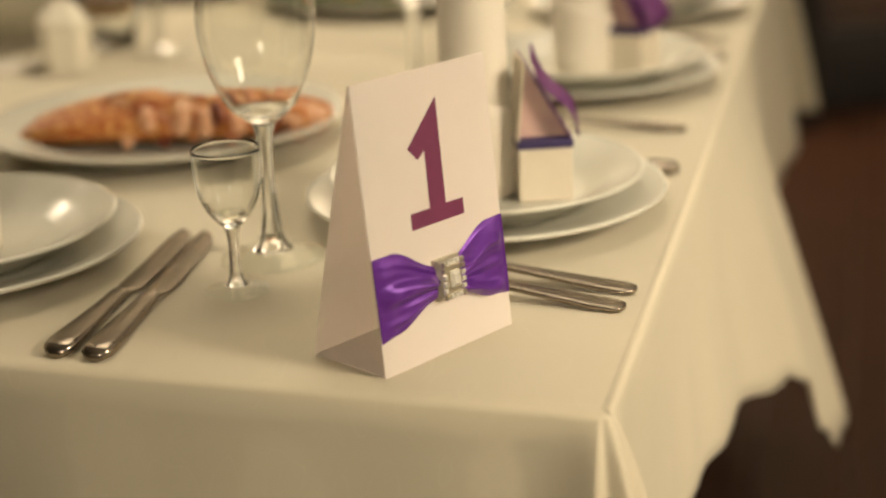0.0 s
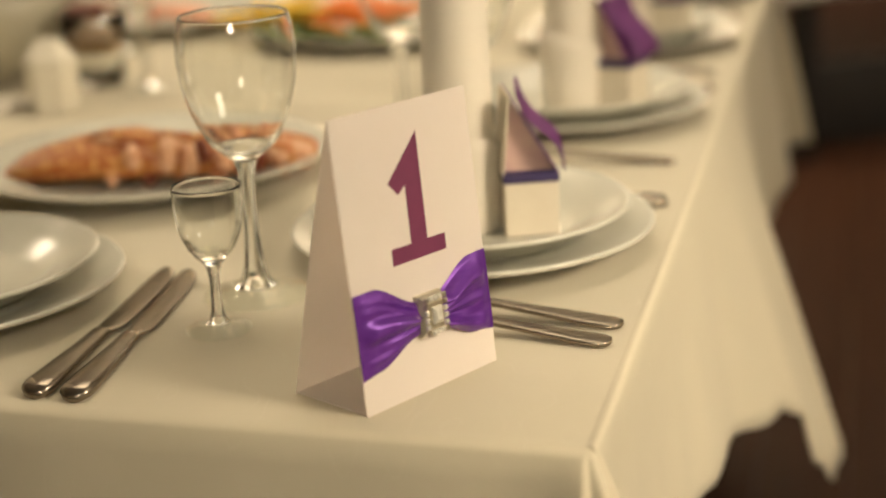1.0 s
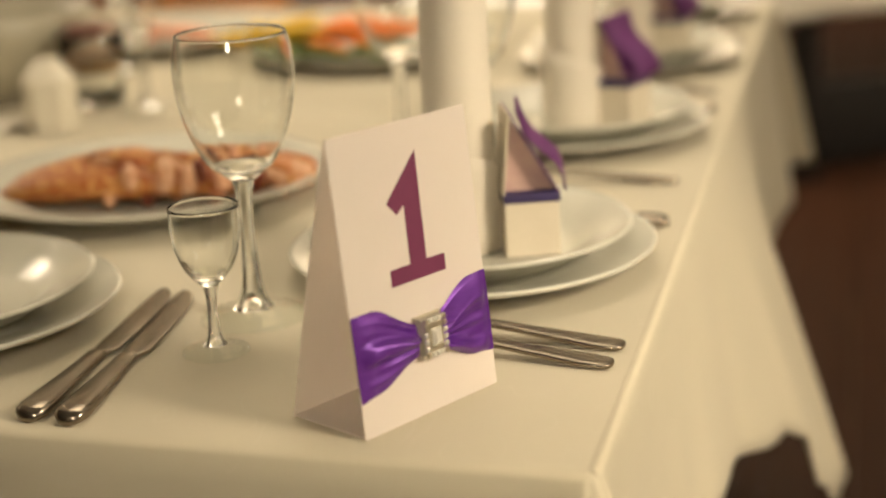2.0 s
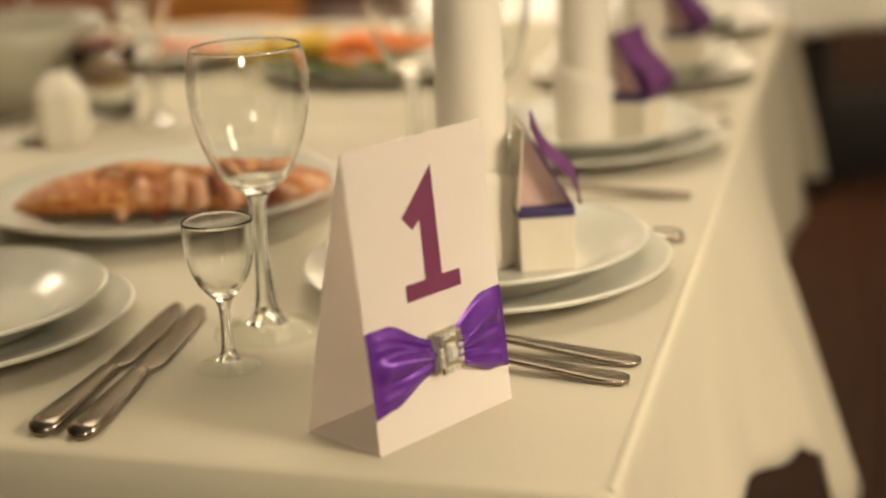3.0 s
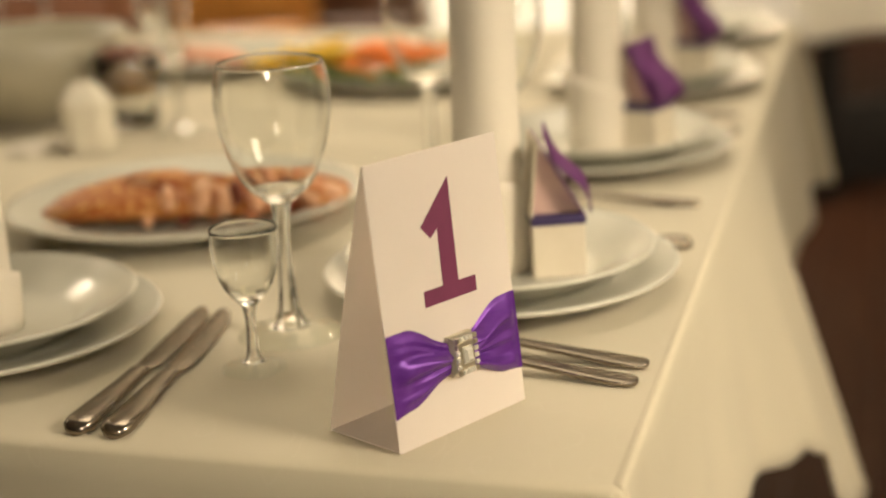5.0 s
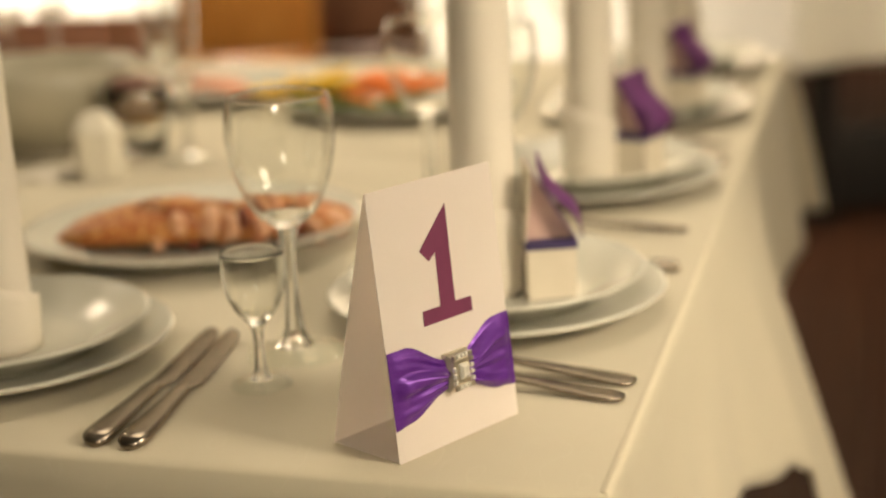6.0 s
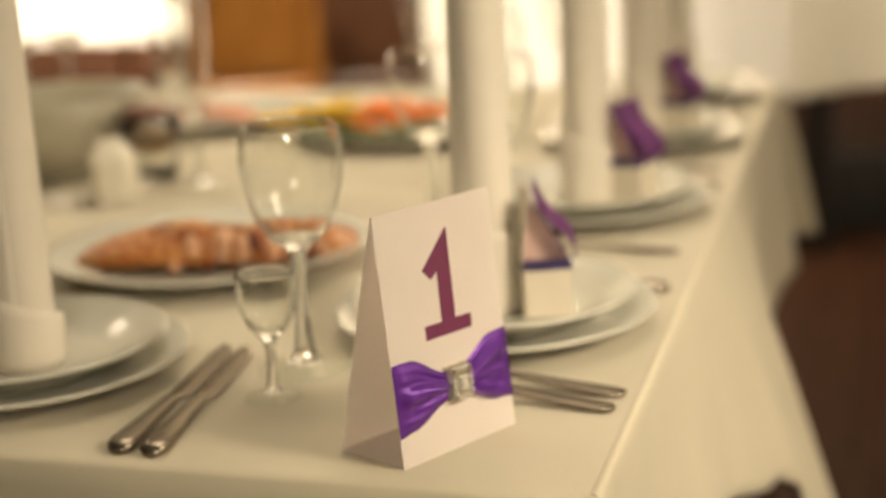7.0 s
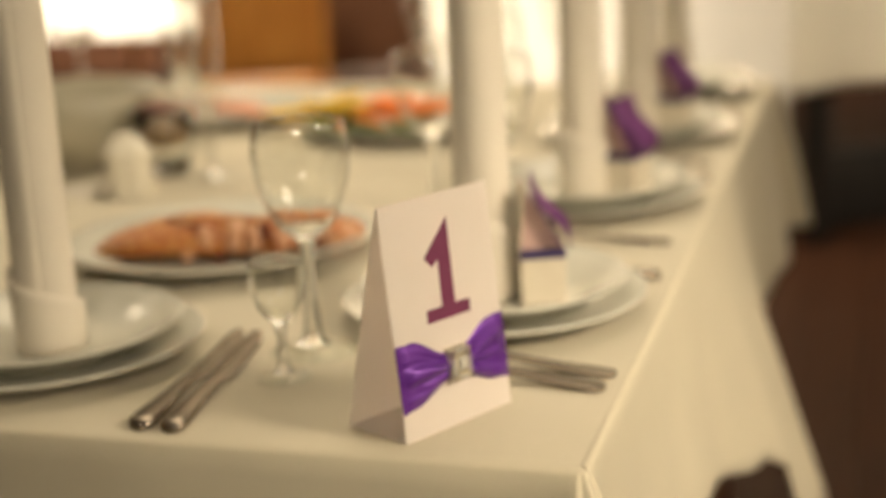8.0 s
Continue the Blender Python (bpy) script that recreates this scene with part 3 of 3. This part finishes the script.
# ---- rolled napkins ----
def napkin_roll(height=0.31, r=0.0255, turns=2.6):
    """A sheet wound into a tall tube that narrows upward, with its free corner folded down along the side."""
    n = thing("rolled_napkin", "cream paper napkin rolled into a tall tube, upright on a plate", "napkin", "rolled napkins")
    bm = bmesh.new()
    steps, rows_up = 110, 26
    grid = []
    for i in range(steps + 1):
        a = i / steps * turns * 2 * math.pi
        row = []
        spiral = r - 0.0011 * (turns - a / (2 * math.pi)) * 2
        for j in range(rows_up + 1):
            v = j / rows_up
            rr = spiral * (1.06 - 0.16 * v) + 0.0006 * math.sin(a * 3 + v * 5)
            z = v * (height - 0.03 * (0.5 + 0.5 * math.cos(a * 0.7)))
            row.append(bm.verts.new((rr * math.cos(a), rr * math.sin(a), z)))
        grid.append(row)
    for i in range(steps):
        for j in range(rows_up):
            bm.faces.new((grid[i][j], grid[i + 1][j], grid[i + 1][j + 1], grid[i][j + 1]))
    roll = part("roll", bm, NAPKIN, n)
    solid = roll.modifiers.new("thickness", "SOLIDIFY")
    solid.thickness, solid.offset = 0.0007, 0
    # doubled cuff round the foot
    cuff = bmesh.new()
    grid = []
    for i in range(61):
        a = i / 60 * 1.88 * math.pi + 0.5
        top = 0.085 - 0.055 * (i / 60)
        row = [cuff.verts.new(((r * 1.075 + 0.0016 * k / 6 + 0.0006) * math.cos(a), (r * 1.075 + 0.0016 * k / 6 + 0.0006) * math.sin(a), top * k / 6)) for k in range(7)]
        grid.append(row)
    for i in range(60):
        for k in range(6):
            cuff.faces.new((grid[i][k], grid[i + 1][k], grid[i + 1][k + 1], grid[i][k + 1]))
    c = part("cuff", cuff, NAPKIN, n)
    solid = c.modifiers.new("thickness", "SOLIDIFY")
    solid.thickness, solid.offset = 0.001, 1
    return n


# ---- favour boxes ----
def favour_box():
    """A small house-shaped gift box: white sides, a pitched top, and a satin ribbon over one slope."""
    f = thing("favour_box", "small white gift box with a pitched top and purple satin ribbon", "gift box", "favour boxes")
    w, d, h, ridge = 0.0195, 0.025, 0.0445, 0.103
    part("body", box(bmesh.new(), -w, w, -d, d, 0, h, 0.0008), PAPER_BOX, f, smooth=False)
    rx = -0.0135
    for name, x0, z0 in (("roof_panel", -w, h), ("roof_panel", w, h)):
        a, b = Vector((x0, -d, z0)), Vector((x0, d, z0))
        c, e = Vector((rx, d, ridge)), Vector((rx, -d, ridge))
        part(name, sheet(a, b, c, e, 0.0012, 0, 3, 4) if x0 < 0 else sheet(b, a, e, c, 0.0012, 0, 3, 4), PAPER_BOX if x0 < 0 else SATIN_DARK, f, smooth=False)
    # recessed gable, tinted by the ribbon lining
    gable = bmesh.new()
    for y in (-d * 0.55, d * 0.55):
        lo, hi, to = gable.verts.new((-w + 0.001, y, h + 0.0005)), gable.verts.new((w - 0.001, y, h + 0.0005)), gable.verts.new((rx, y, ridge - 0.003))
        gable.faces.new((lo, hi, to))
    vs = gable.verts[:]
    for i in range(3):
        gable.faces.new((vs[i], vs[(i + 1) % 3], vs[3 + (i + 1) % 3], vs[3 + i]))
    part("gable", gable, LINING, f, "shaded mauve lining", smooth=False)
    # ribbon over the long slope and a band along the eaves
    slope = Vector((rx - w, 0, ridge - h))
    nrm = Vector((ridge - h, 0, w - rx)).normalized()
    bm = bmesh.new()
    grid = []
    for i in range(15):
        v = i / 14
        half = d * (0.92 - 0.16 * math.sin(math.pi * v))
        # the satin stands off the slope in an S and lies lower along its near edge
        swell = 0.0042 * math.sin(2 * math.pi * v + 0.5) + 0.004 * math.sin(math.pi * v)
        grid.append([bm.verts.new(Vector((w + 0.002, 0, h)) + slope * (v * 1.0) + Vector((0, (k / 6 * 2 - 1) * half, 0))
                                  + nrm * (0.0040 + swell + 0.0034 * (k / 6 * 2 - 1) + 0.0008 * math.cos(k * 2.1))) for k in range(7)])
    for i in range(14):
        for k in range(6):
            bm.faces.new((grid[i][k], grid[i + 1][k], grid[i + 1][k + 1], grid[i][k + 1]))
    rib = part("ribbon", bm, SATIN_DARK, f, "violet satin ribbon")
    solid = rib.modifiers.new("thickness", "SOLIDIFY")
    solid.thickness, solid.offset = 0.0008, 1
    part("band", box(bmesh.new(), -w - 0.0008, w + 0.0008, -d - 0.0008, d + 0.0008, h - 0.005, h + 0.0015, 0.0005), BAND, f, "dark violet ribbon band")
    return f


# ---- cutlery ----
def bar_section(y, x, half_w, half_t, z, n=12, power=0.75):
    ring = []
    for i in range(n):
        a = 2 * math.pi * i / n
        ca, sa = math.cos(a), math.sin(a)
        ring.append((x + half_w * math.copysign(abs(ca) ** power, ca), y, z + half_t * math.copysign(abs(sa) ** power, sa)))
    return ring


def table_knife():
    """Knife along +y from the butt of its handle: heavy rounded handle, neck, blade with a curved tip."""
    k = thing("table_knife", "polished steel table knife lying on the tablecloth", "knife", "knives")
    handle = [bar_section(y, 0, w, t, t + 0.0002) for y, w, t in
              ((0, 0.003, 0.002), (0.0015, 0.0068, 0.0034), (0.006, 0.0098, 0.0044), (0.014, 0.0106, 0.0046), (0.035, 0.0096, 0.0042),
               (0.065, 0.0078, 0.0037), (0.09, 0.0066, 0.0034), (0.104, 0.0062, 0.0034), (0.108, 0.0055, 0.003))]
    part("handle", loft(handle), STEEL, k)
    blade = [bar_section(y, x, w, t, 0.0032) for y, x, w, t in
             ((0.107, 0, 0.0052, 0.0022), (0.112, 0.0012, 0.0068, 0.0014), (0.118, 0.002, 0.0088, 0.0011), (0.15, 0.0022, 0.0092, 0.0011),
              (0.19, 0.0018, 0.0092, 0.001), (0.215, 0.0006, 0.0082, 0.0009), (0.232, -0.0014, 0.0058, 0.0008), (0.240, -0.0036, 0.0026, 0.0006))]
    part("blade", loft(blade), STEEL, k)
    return k


def table_fork():
    """Fork along +y from the butt: flat handle, arched neck, four tines."""
    k = thing("table_fork", "polished steel table fork lying on the tablecloth", "fork", "forks")
    handle = [bar_section(y, 0, w, t, z, 16, 0.38) for y, w, t, z in
              ((0, 0.003, 0.001, 0.002), (0.0015, 0.0065, 0.0016, 0.0022), (0.006, 0.0088, 0.0019, 0.0024), (0.02, 0.0088, 0.0019, 0.0032), (0.05, 0.0066, 0.0018, 0.006),
               (0.085, 0.0042, 0.0019, 0.0092), (0.12, 0.0038, 0.0018, 0.0105), (0.135, 0.0075, 0.0013, 0.009), (0.147, 0.0118, 0.0011, 0.006), (0.158, 0.0122, 0.001, 0.004))]
    part("handle", loft(handle), STEEL, k)
    for i in range(4):
        x = -0.0094 + 0.00627 * i
        tine = [bar_section(y, x * (1 - 0.06 * q), 0.0019 * (1 - 0.5 * q), 0.0009, z, 8) for y, q, z in
                ((0.155, 0, 0.0042), (0.17, 0.2, 0.0026), (0.19, 0.6, 0.004), (0.202, 1.0, 0.008))]
        part("tine", loft(tine), STEEL, k)
    return k


# ---- lay the places ----
napkin, favour, knife, fork = napkin_roll(), favour_box(), table_knife(), table_fork()
dinner_plate.matrix_basis = pose(-0.145, 0.345, TOP)
deep_plate.matrix_basis = pose(-0.145, 0.345, TOP + 0.0068)
PLATE_Z = TOP + 0.0068 + 0.0062
napkin.matrix_basis = pose(-0.152, 0.346, PLATE_Z, 0, 0, 200)
favour.matrix_basis = pose(-0.104, 0.350, PLATE_Z, 0, 0, 20)
fork.matrix_basis = pose(-0.010, 0.177, TOP, 0, 0, 81.5)
copy_thing(fork, pose(-0.0125, 0.145, TOP, 0, 0, 81))
knife.matrix_basis = pose(-0.332, 0.018, TOP, 0, 0, 4)
copy_thing(knife, pose(-0.306, 0.016, TOP, 0, 0, 6))
copy_thing(knife, pose(-0.014, 0.458, TOP, 0, 0, 90))
copy_thing(dinner_plate, pose(-0.492, 0.172, TOP))
copy_thing(deep_plate, pose(-0.492, 0.172, TOP + 0.0068))
copy_thing(napkin, pose(-0.480, 0.165, PLATE_Z, 0, 0, 75))
for k, (px, py) in enumerate(((-0.145, 0.775), (-0.143, 1.178), (-0.145, 1.56))):
    copy_thing(dinner_plate, pose(px, py, TOP))
    copy_thing(deep_plate, pose(px, py, TOP + 0.0068))
    copy_thing(napkin, pose(px + 0.002, py - 0.005, PLATE_Z, 0, 0, 160 + 70 * k))
    if k < 2:
        copy_thing(favour, pose(px + 0.050, py + 0.005, PLATE_Z, 0, 0, -16 + 4 * k))
    copy_thing(fork, pose(-0.022, py - 0.182, TOP, 0, 0, 93))
    if k < 2:
        copy_thing(knife, pose(-0.014, py + 0.118, TOP, 0, 0, 90))

# ---- dishes ----


def serving_platter(radius=0.160, rim_z=0.024, deep=0.007, foot_r=0.10, t=0.0035):
    """A turned platter: the flat well on its foot ring, and the broad rim round it with a rolled lip."""
    p = thing("platter", "large round white porcelain serving platter on the table", "platter", "platters")
    w = radius * 0.66
    part("well", lathe([(0, deep), (w * 0.9, deep), (w, deep + 0.002), (w + 0.001, deep - 0.002), (foot_r, 0.002), (foot_r, 0),
                        (foot_r - 0.004, 0), (foot_r - 0.005, 0.002), (0, 0.002)], 96), PORCELAIN, p)
    part("rim", lathe([(w, deep + 0.002), (w + 0.012, rim_z * 0.62), (radius * 0.86, rim_z * 0.80), (radius - 0.003, rim_z), (radius, rim_z + 0.0006),
                       (radius + 0.0006, rim_z - 0.0012), (radius - 0.002, rim_z - t), (radius * 0.86, rim_z * 0.80 - t),
                       (w + 0.012, rim_z * 0.62 - t), (w + 0.001, deep - 0.002)], 96), PORCELAIN, p)
    return p


platter = serving_platter()
platter.matrix_basis = pose(-0.480, 0.520, TOP)
copy_thing(platter, pose(-0.48, 1.24, TOP))
copy_thing(platter, pose(-0.83, 1.36, TOP))

fish = thing("stuffed_fish", "whole baked stuffed fish cut into slices on a platter", "food", m=pose(-0.465, 0.505, TOP + 0.0085, 0, 0, 17))


def fish_ring(x, w, h, n=20, jitter=0.0):
    ring = []
    for i in range(n):
        a = 2 * math.pi * i / n
        rr = 1 + jitter * math.sin(5 * a + x * 190)
        ring.append((x, w * rr * math.cos(a), max(h + h * rr * math.sin(a), 0.0)))
    return ring


part("body", loft([fish_ring(x, w, h, 24, 0.03) for x, w, h in
                   ((-0.140, 0.003, 0.003), (-0.135, 0.014, 0.006), (-0.12, 0.027, 0.011), (-0.10, 0.038, 0.0145), (-0.075, 0.047, 0.0175),
                    (-0.045, 0.053, 0.0195), (-0.02, 0.054, 0.0195), (0.01, 0.046, 0.0155), (0.06, 0.040, 0.0135), (0.11, 0.030, 0.0105), (0.135, 0.010, 0.005))]),
     SKIN, fish, "browned scaly fish skin")
for i in range(10):
    wide, tall = 0.034 - 0.0006 * i, 0.0225 - 0.0006 * i
    lean = pose(-0.035 + 0.0165 * i, -0.026 + random.uniform(-0.004, 0.004), 0.001, 0, -18 + random.uniform(-12, 12), 66 + random.uniform(-14, 14))
    bm = loft([fish_ring(x, wide * s, tall * s, 20, 0.05) for x, s in ((0, 0.94), (0.001, 1.0), (0.006, 1.0), (0.007, 0.95))])
    bmesh.ops.transform(bm, matrix=lean, verts=bm.verts[:])
    slice_ob = part("slice", bm, SKIN, fish)
    bm = loft([fish_ring(-0.0009, wide * 0.88, tall * 0.88, 20, 0.08), fish_ring(0.0004, wide * 0.88, tall * 0.88, 20, 0.08)])
    bmesh.ops.translate(bm, vec=(0, 0, tall * 0.12), verts=bm.verts[:])
    bmesh.ops.transform(bm, matrix=lean, verts=bm.verts[:])
    part("filling", bm, (FLESH_PALE, FLESH, FLESH_PALE)[i % 3], slice_ob, "pink stuffed flesh")


def chunk(bm, m, sx, sy, sz, seed):
    made = bmesh.ops.create_icosphere(bm, subdivisions=2, radius=1)["verts"]
    for v in made:
        k = 1 + 0.25 * noise.noise(v.co * 1.7 + Vector((seed * 3.1, seed, 0)))
        v.co = Vector((v.co.x * sx * k, v.co.y * sy * k, v.co.z * sz * k))
    bmesh.ops.transform(bm, matrix=m, verts=made)


for i in range(16):
    bm = bmesh.new()
    chunk(bm, pose(-0.035 + 0.0095 * i, -0.044 + 0.006 * math.sin(i * 2.3) + 0.0009 * i, 0.012 + 0.007 * (i % 3), 10 * math.sin(i), 15 * math.cos(i), 25 * math.sin(i * 1.7)),
          0.0065 + 0.002 * (i % 2), 0.010, 0.013 + 0.003 * (i % 2), i + 300)
    part("flesh_piece", bm, (FLESH_PALE, FLESH, FLESH_PALE, BEET, FLESH)[i % 5], fish, "torn pink and cream fish flesh")

# cut vegetables: yellow strips on one side, carrot on the other, lettuce below
veg = thing("cut_vegetables", "yellow pepper and carrot strips heaped on a platter", "food", m=pose(-0.53, 1.215, TOP + 0.009))
for name, mat, cx, count, label in (("pepper_strip", PEPPER, -0.075, 16, ""), ("carrot_strip", CARROT, 0.045, 38, "")):
    for i in range(count):
        bm = bmesh.new()
        chunk(bm, pose(cx + random.gauss(0, 0.03), random.gauss(0, 0.022), 0.018 + random.random() * 0.022, random.uniform(-20, 20), random.uniform(-20, 20), random.uniform(-35, 35)),
              0.034, 0.0075, 0.006, i + (40 if mat is CARROT else 0))
        part(name, bm, mat, veg)
for i in range(12):
    bm = bmesh.new()
    a = i * 0.52
    chunk(bm, pose(0.085 * math.cos(a), 0.055 * math.sin(a), 0.011, 20 * math.sin(a), -20 * math.cos(a), i * 40), 0.032, 0.024, 0.006, i + 90)
    part("lettuce_leaf", bm, LEAF, veg)
salmon = thing("salmon_slices", "pink salmon slices fanned out on a platter", "food", m=pose(-0.80, 1.33, TOP + 0.009))
for i in range(5):
    bm = bmesh.new()
    chunk(bm, pose(-0.05 + 0.02 * i, 0.012 * math.sin(i * 1.3), 0.013 + 0.003 * (i % 2), 0, 24, 10 * math.sin(i)), 0.024, 0.034, 0.006, i + 140)
    part("salmon_slice", bm, SALMON, salmon)

# a dessert glass with layered salad
cup = thing("salad_glass", "short clear glass filled with layered salad and dark dressing", "glass dish", m=pose(-0.735, 0.935, TOP))
part("tumbler", lathe([(0, 0), (0.028, 0), (0.030, 0.002), (0.036, 0.045), (0.040, 0.086), (0.0392, 0.0868), (0.038, 0.086), (0.0335, 0.045), (0.0285, 0.0065), (0, 0.006)], 40), GLASS, cup)
part("salad", lathe([(0, 0.040), (0.0312, 0.0402), (0.0330, 0.055), (0, 0.056)], 32), OLIVE, cup)
part("cream", lathe([(0, 0.0565), (0.0335, 0.0562), (0.0365, 0.078), (0.0345, 0.083), (0.02, 0.089), (0, 0.091)], 32), CREAM, cup)
for i in range(7):
    a = i * 0.9
    bm = bmesh.new()
    chunk(bm, pose(0.022 * math.cos(a) * (i > 0), 0.022 * math.sin(a) * (i > 0), 0.090, 0, 0, i * 30), 0.012, 0.010, 0.006, i + 200)
    part("dressing", bm, BEET, cup)


def shaker(m):
    s = thing("salt_shaker", "small faceted white ceramic salt shaker on the table", "shaker", m=m)
    bm = lathe([(0, 0), (0.0285, 0), (0.0295, 0.002), (0.0295, 0.056), (0.013, 0.077), (0.009, 0.0785), (0, 0.0785)], 6)
    bmesh.ops.bevel(bm, geom=bm.edges[:], offset=0.0008, segments=2, affect="EDGES")
    body = part("body", bm, SALT_CERAMIC, s, smooth=False)
    for i in range(3):
        part("hole", lathe([(0, 0.0788), (0.0009, 0.0788), (0.0009, 0.0782), (0, 0.0782)], 8, m=pose(0.004 * math.cos(i * 2.1), 0.004 * math.sin(i * 2.1), 0)), BLACK, body)
    return s


shaker(pose(-0.722, 0.80, TOP, 0, 0, 20))

bowl = tagged(put("salad_bowl", lathe([(0, 0.006), (0.05, 0.007), (0.085, 0.022), (0.115, 0.062), (0.128, 0.105), (0.1295, 0.1062), (0.131, 0.105), (0.119, 0.058), (0.09, 0.017), (0.058, 0.002), (0.056, 0), (0.05, 0), (0, 0.002)], 64), STONEWARE),
              "deep grey-beige stoneware salad bowl on the table", "bowl")
bowl.matrix_basis = pose(-0.90, 0.985, TOP)

paper = thing("folded_napkin", "crumpled corner of a white paper napkin on the table", "napkin", m=pose(-0.775, 0.80, TOP + 0.0006, 0, 0, 25))
bm = bmesh.new()
grid = [[bm.verts.new((-0.05 + 0.1 * i / 14, -0.03 + 0.06 * j / 10, 0.012 * (0.5 + 0.5 * math.sin(i * 0.9 + j * 0.5)) * math.sin(math.pi * i / 14))) for j in range(11)] for i in range(15)]
for i in range(14):
    for j in range(10):
        bm.faces.new((grid[i][j], grid[i + 1][j], grid[i + 1][j + 1], grid[i][j + 1]))
p = part("sheet", bm, NAPKIN, paper)
solid = p.modifiers.new("thickness", "SOLIDIFY")
solid.thickness, solid.offset = 0.0008, 1


# ---- the hall beyond ----
def plain_reach(p, near, n):
    along = p.x if abs(n.y) > 0.7 else p.y
    return 0.03 + 0.012 * math.sin(along * 17) + 0.006 * math.sin(along * 41 + 1) , 0.02 * math.exp(-(near / 0.06) ** 2), 0.62 if n.x < -0.7 else 0.30


def chair(label, m, wood):
    """A wooden dining chair facing +y: seat, turned-in legs, a bowed panel back."""
    c = thing("dining_chair", label, "chair", "wooden chairs", m=m)
    part("seat", box(bmesh.new(), -0.21, 0.21, -0.20, 0.21, 0.43, 0.465, 0.012), wood, c)
    for x in (-0.18, 0.18):
        part("leg", loft([[(x + a * w, 0.17 + b * w, z) for a, b in ((-1, -1), (1, -1), (1, 1), (-1, 1))] for z, w in ((0, 0.014), (0.43, 0.021))]), wood, c, smooth=False)
        part("back_post", loft([[(x + a * w, y + b * w, z) for a, b in ((-1, -1), (1, -1), (1, 1), (-1, 1))] for z, y, w in
                                ((0, -0.22, 0.015), (0.43, -0.185, 0.02), (0.70, -0.21, 0.018), (0.98, -0.27, 0.015))]), wood, c, smooth=False)
    for z0, z1, y in ((0.475, 0.84, -0.195), (0.86, 0.97, -0.25)):
        part("back_panel", sheet((-0.17, y, z0), (0.17, y, z0), (0.17, y - 0.03, z1), (-0.17, y - 0.03, z1), 0.016, 0.006), wood, c)
    for y in (0.17, -0.2):
        part("rail", box(bmesh.new(), -0.17, 0.17, y - 0.01, y + 0.01, 0.36, 0.42, 0.003), wood, c)
    return c


M_B = pose(-0.08, 3.52, 0, 0, 0, 0) @ pose(0, 0, 0, 0, 0, 35) @ Matrix.Translation((1.0, 0, 0))
tablecloth("tablecloth", 1.0, 3.7, plain_reach, "white cotton tablecloth on a long table across the hall", CLOTH_FAR, M_B, 0.03)
hall_table = table("long dark table across the hall under a white cloth", 1.0, 3.7, M_B, BLACK, "hall tables", 0.11, 0.03)
# black board added low under the table to fill the dark band there
part("low_board", box(bmesh.new(), -0.92, -0.08, 0.06, 0.085, 0.03, 0.25, 0.004), BLACK, hall_table)
M_C = pose(-2.70, 5.25, 0)
tablecloth("tablecloth", 1.8, 0.9, plain_reach, "white cotton tablecloth on a table by the wall", CLOTH_FAR, M_C, 0.03)
table("dark table by the far wall under a white cloth", 1.8, 0.9, M_C, BLACK, "hall tables")
chair("honey-coloured wooden chair standing in the hall", pose(-1.80, 3.95, 0, 0, 0, 20), HONEY_WOOD)
chair("dark walnut chair standing in the hall", pose(-1.47, 4.12, 0, 0, 0, 8), DARK_WOOD)
chair("honey-coloured wooden chair behind a white-clothed table", pose(-3.15, 6.2, 0, 0, 0, 180), HONEY_WOOD)

# ---- floor boards ----
rows_of_boards = 62
board_w = (X1 - X0) / rows_of_boards
board_meshes = []
for v in range(5):
    bm = box(bmesh.new(), -board_w / 2 + 0.0008, board_w / 2 - 0.0008, 0, 2.2 - 0.002, -0.014, 0, 0.0015)
    me = bpy.data.meshes.new("board")
    bm.to_mesh(me)
    bm.free()
    me.materials.append(FLOORING)
    board_meshes.append(me)
for i in range(rows_of_boards):
    x = X0 + board_w * (i + 0.5)
    for j in range(6):
        ob = new("board", board_meshes[(i * 2 + j * 3) % 5])
        ob.parent = floor
        ob.location = (x, Y0 + 2.2 * j, 0)
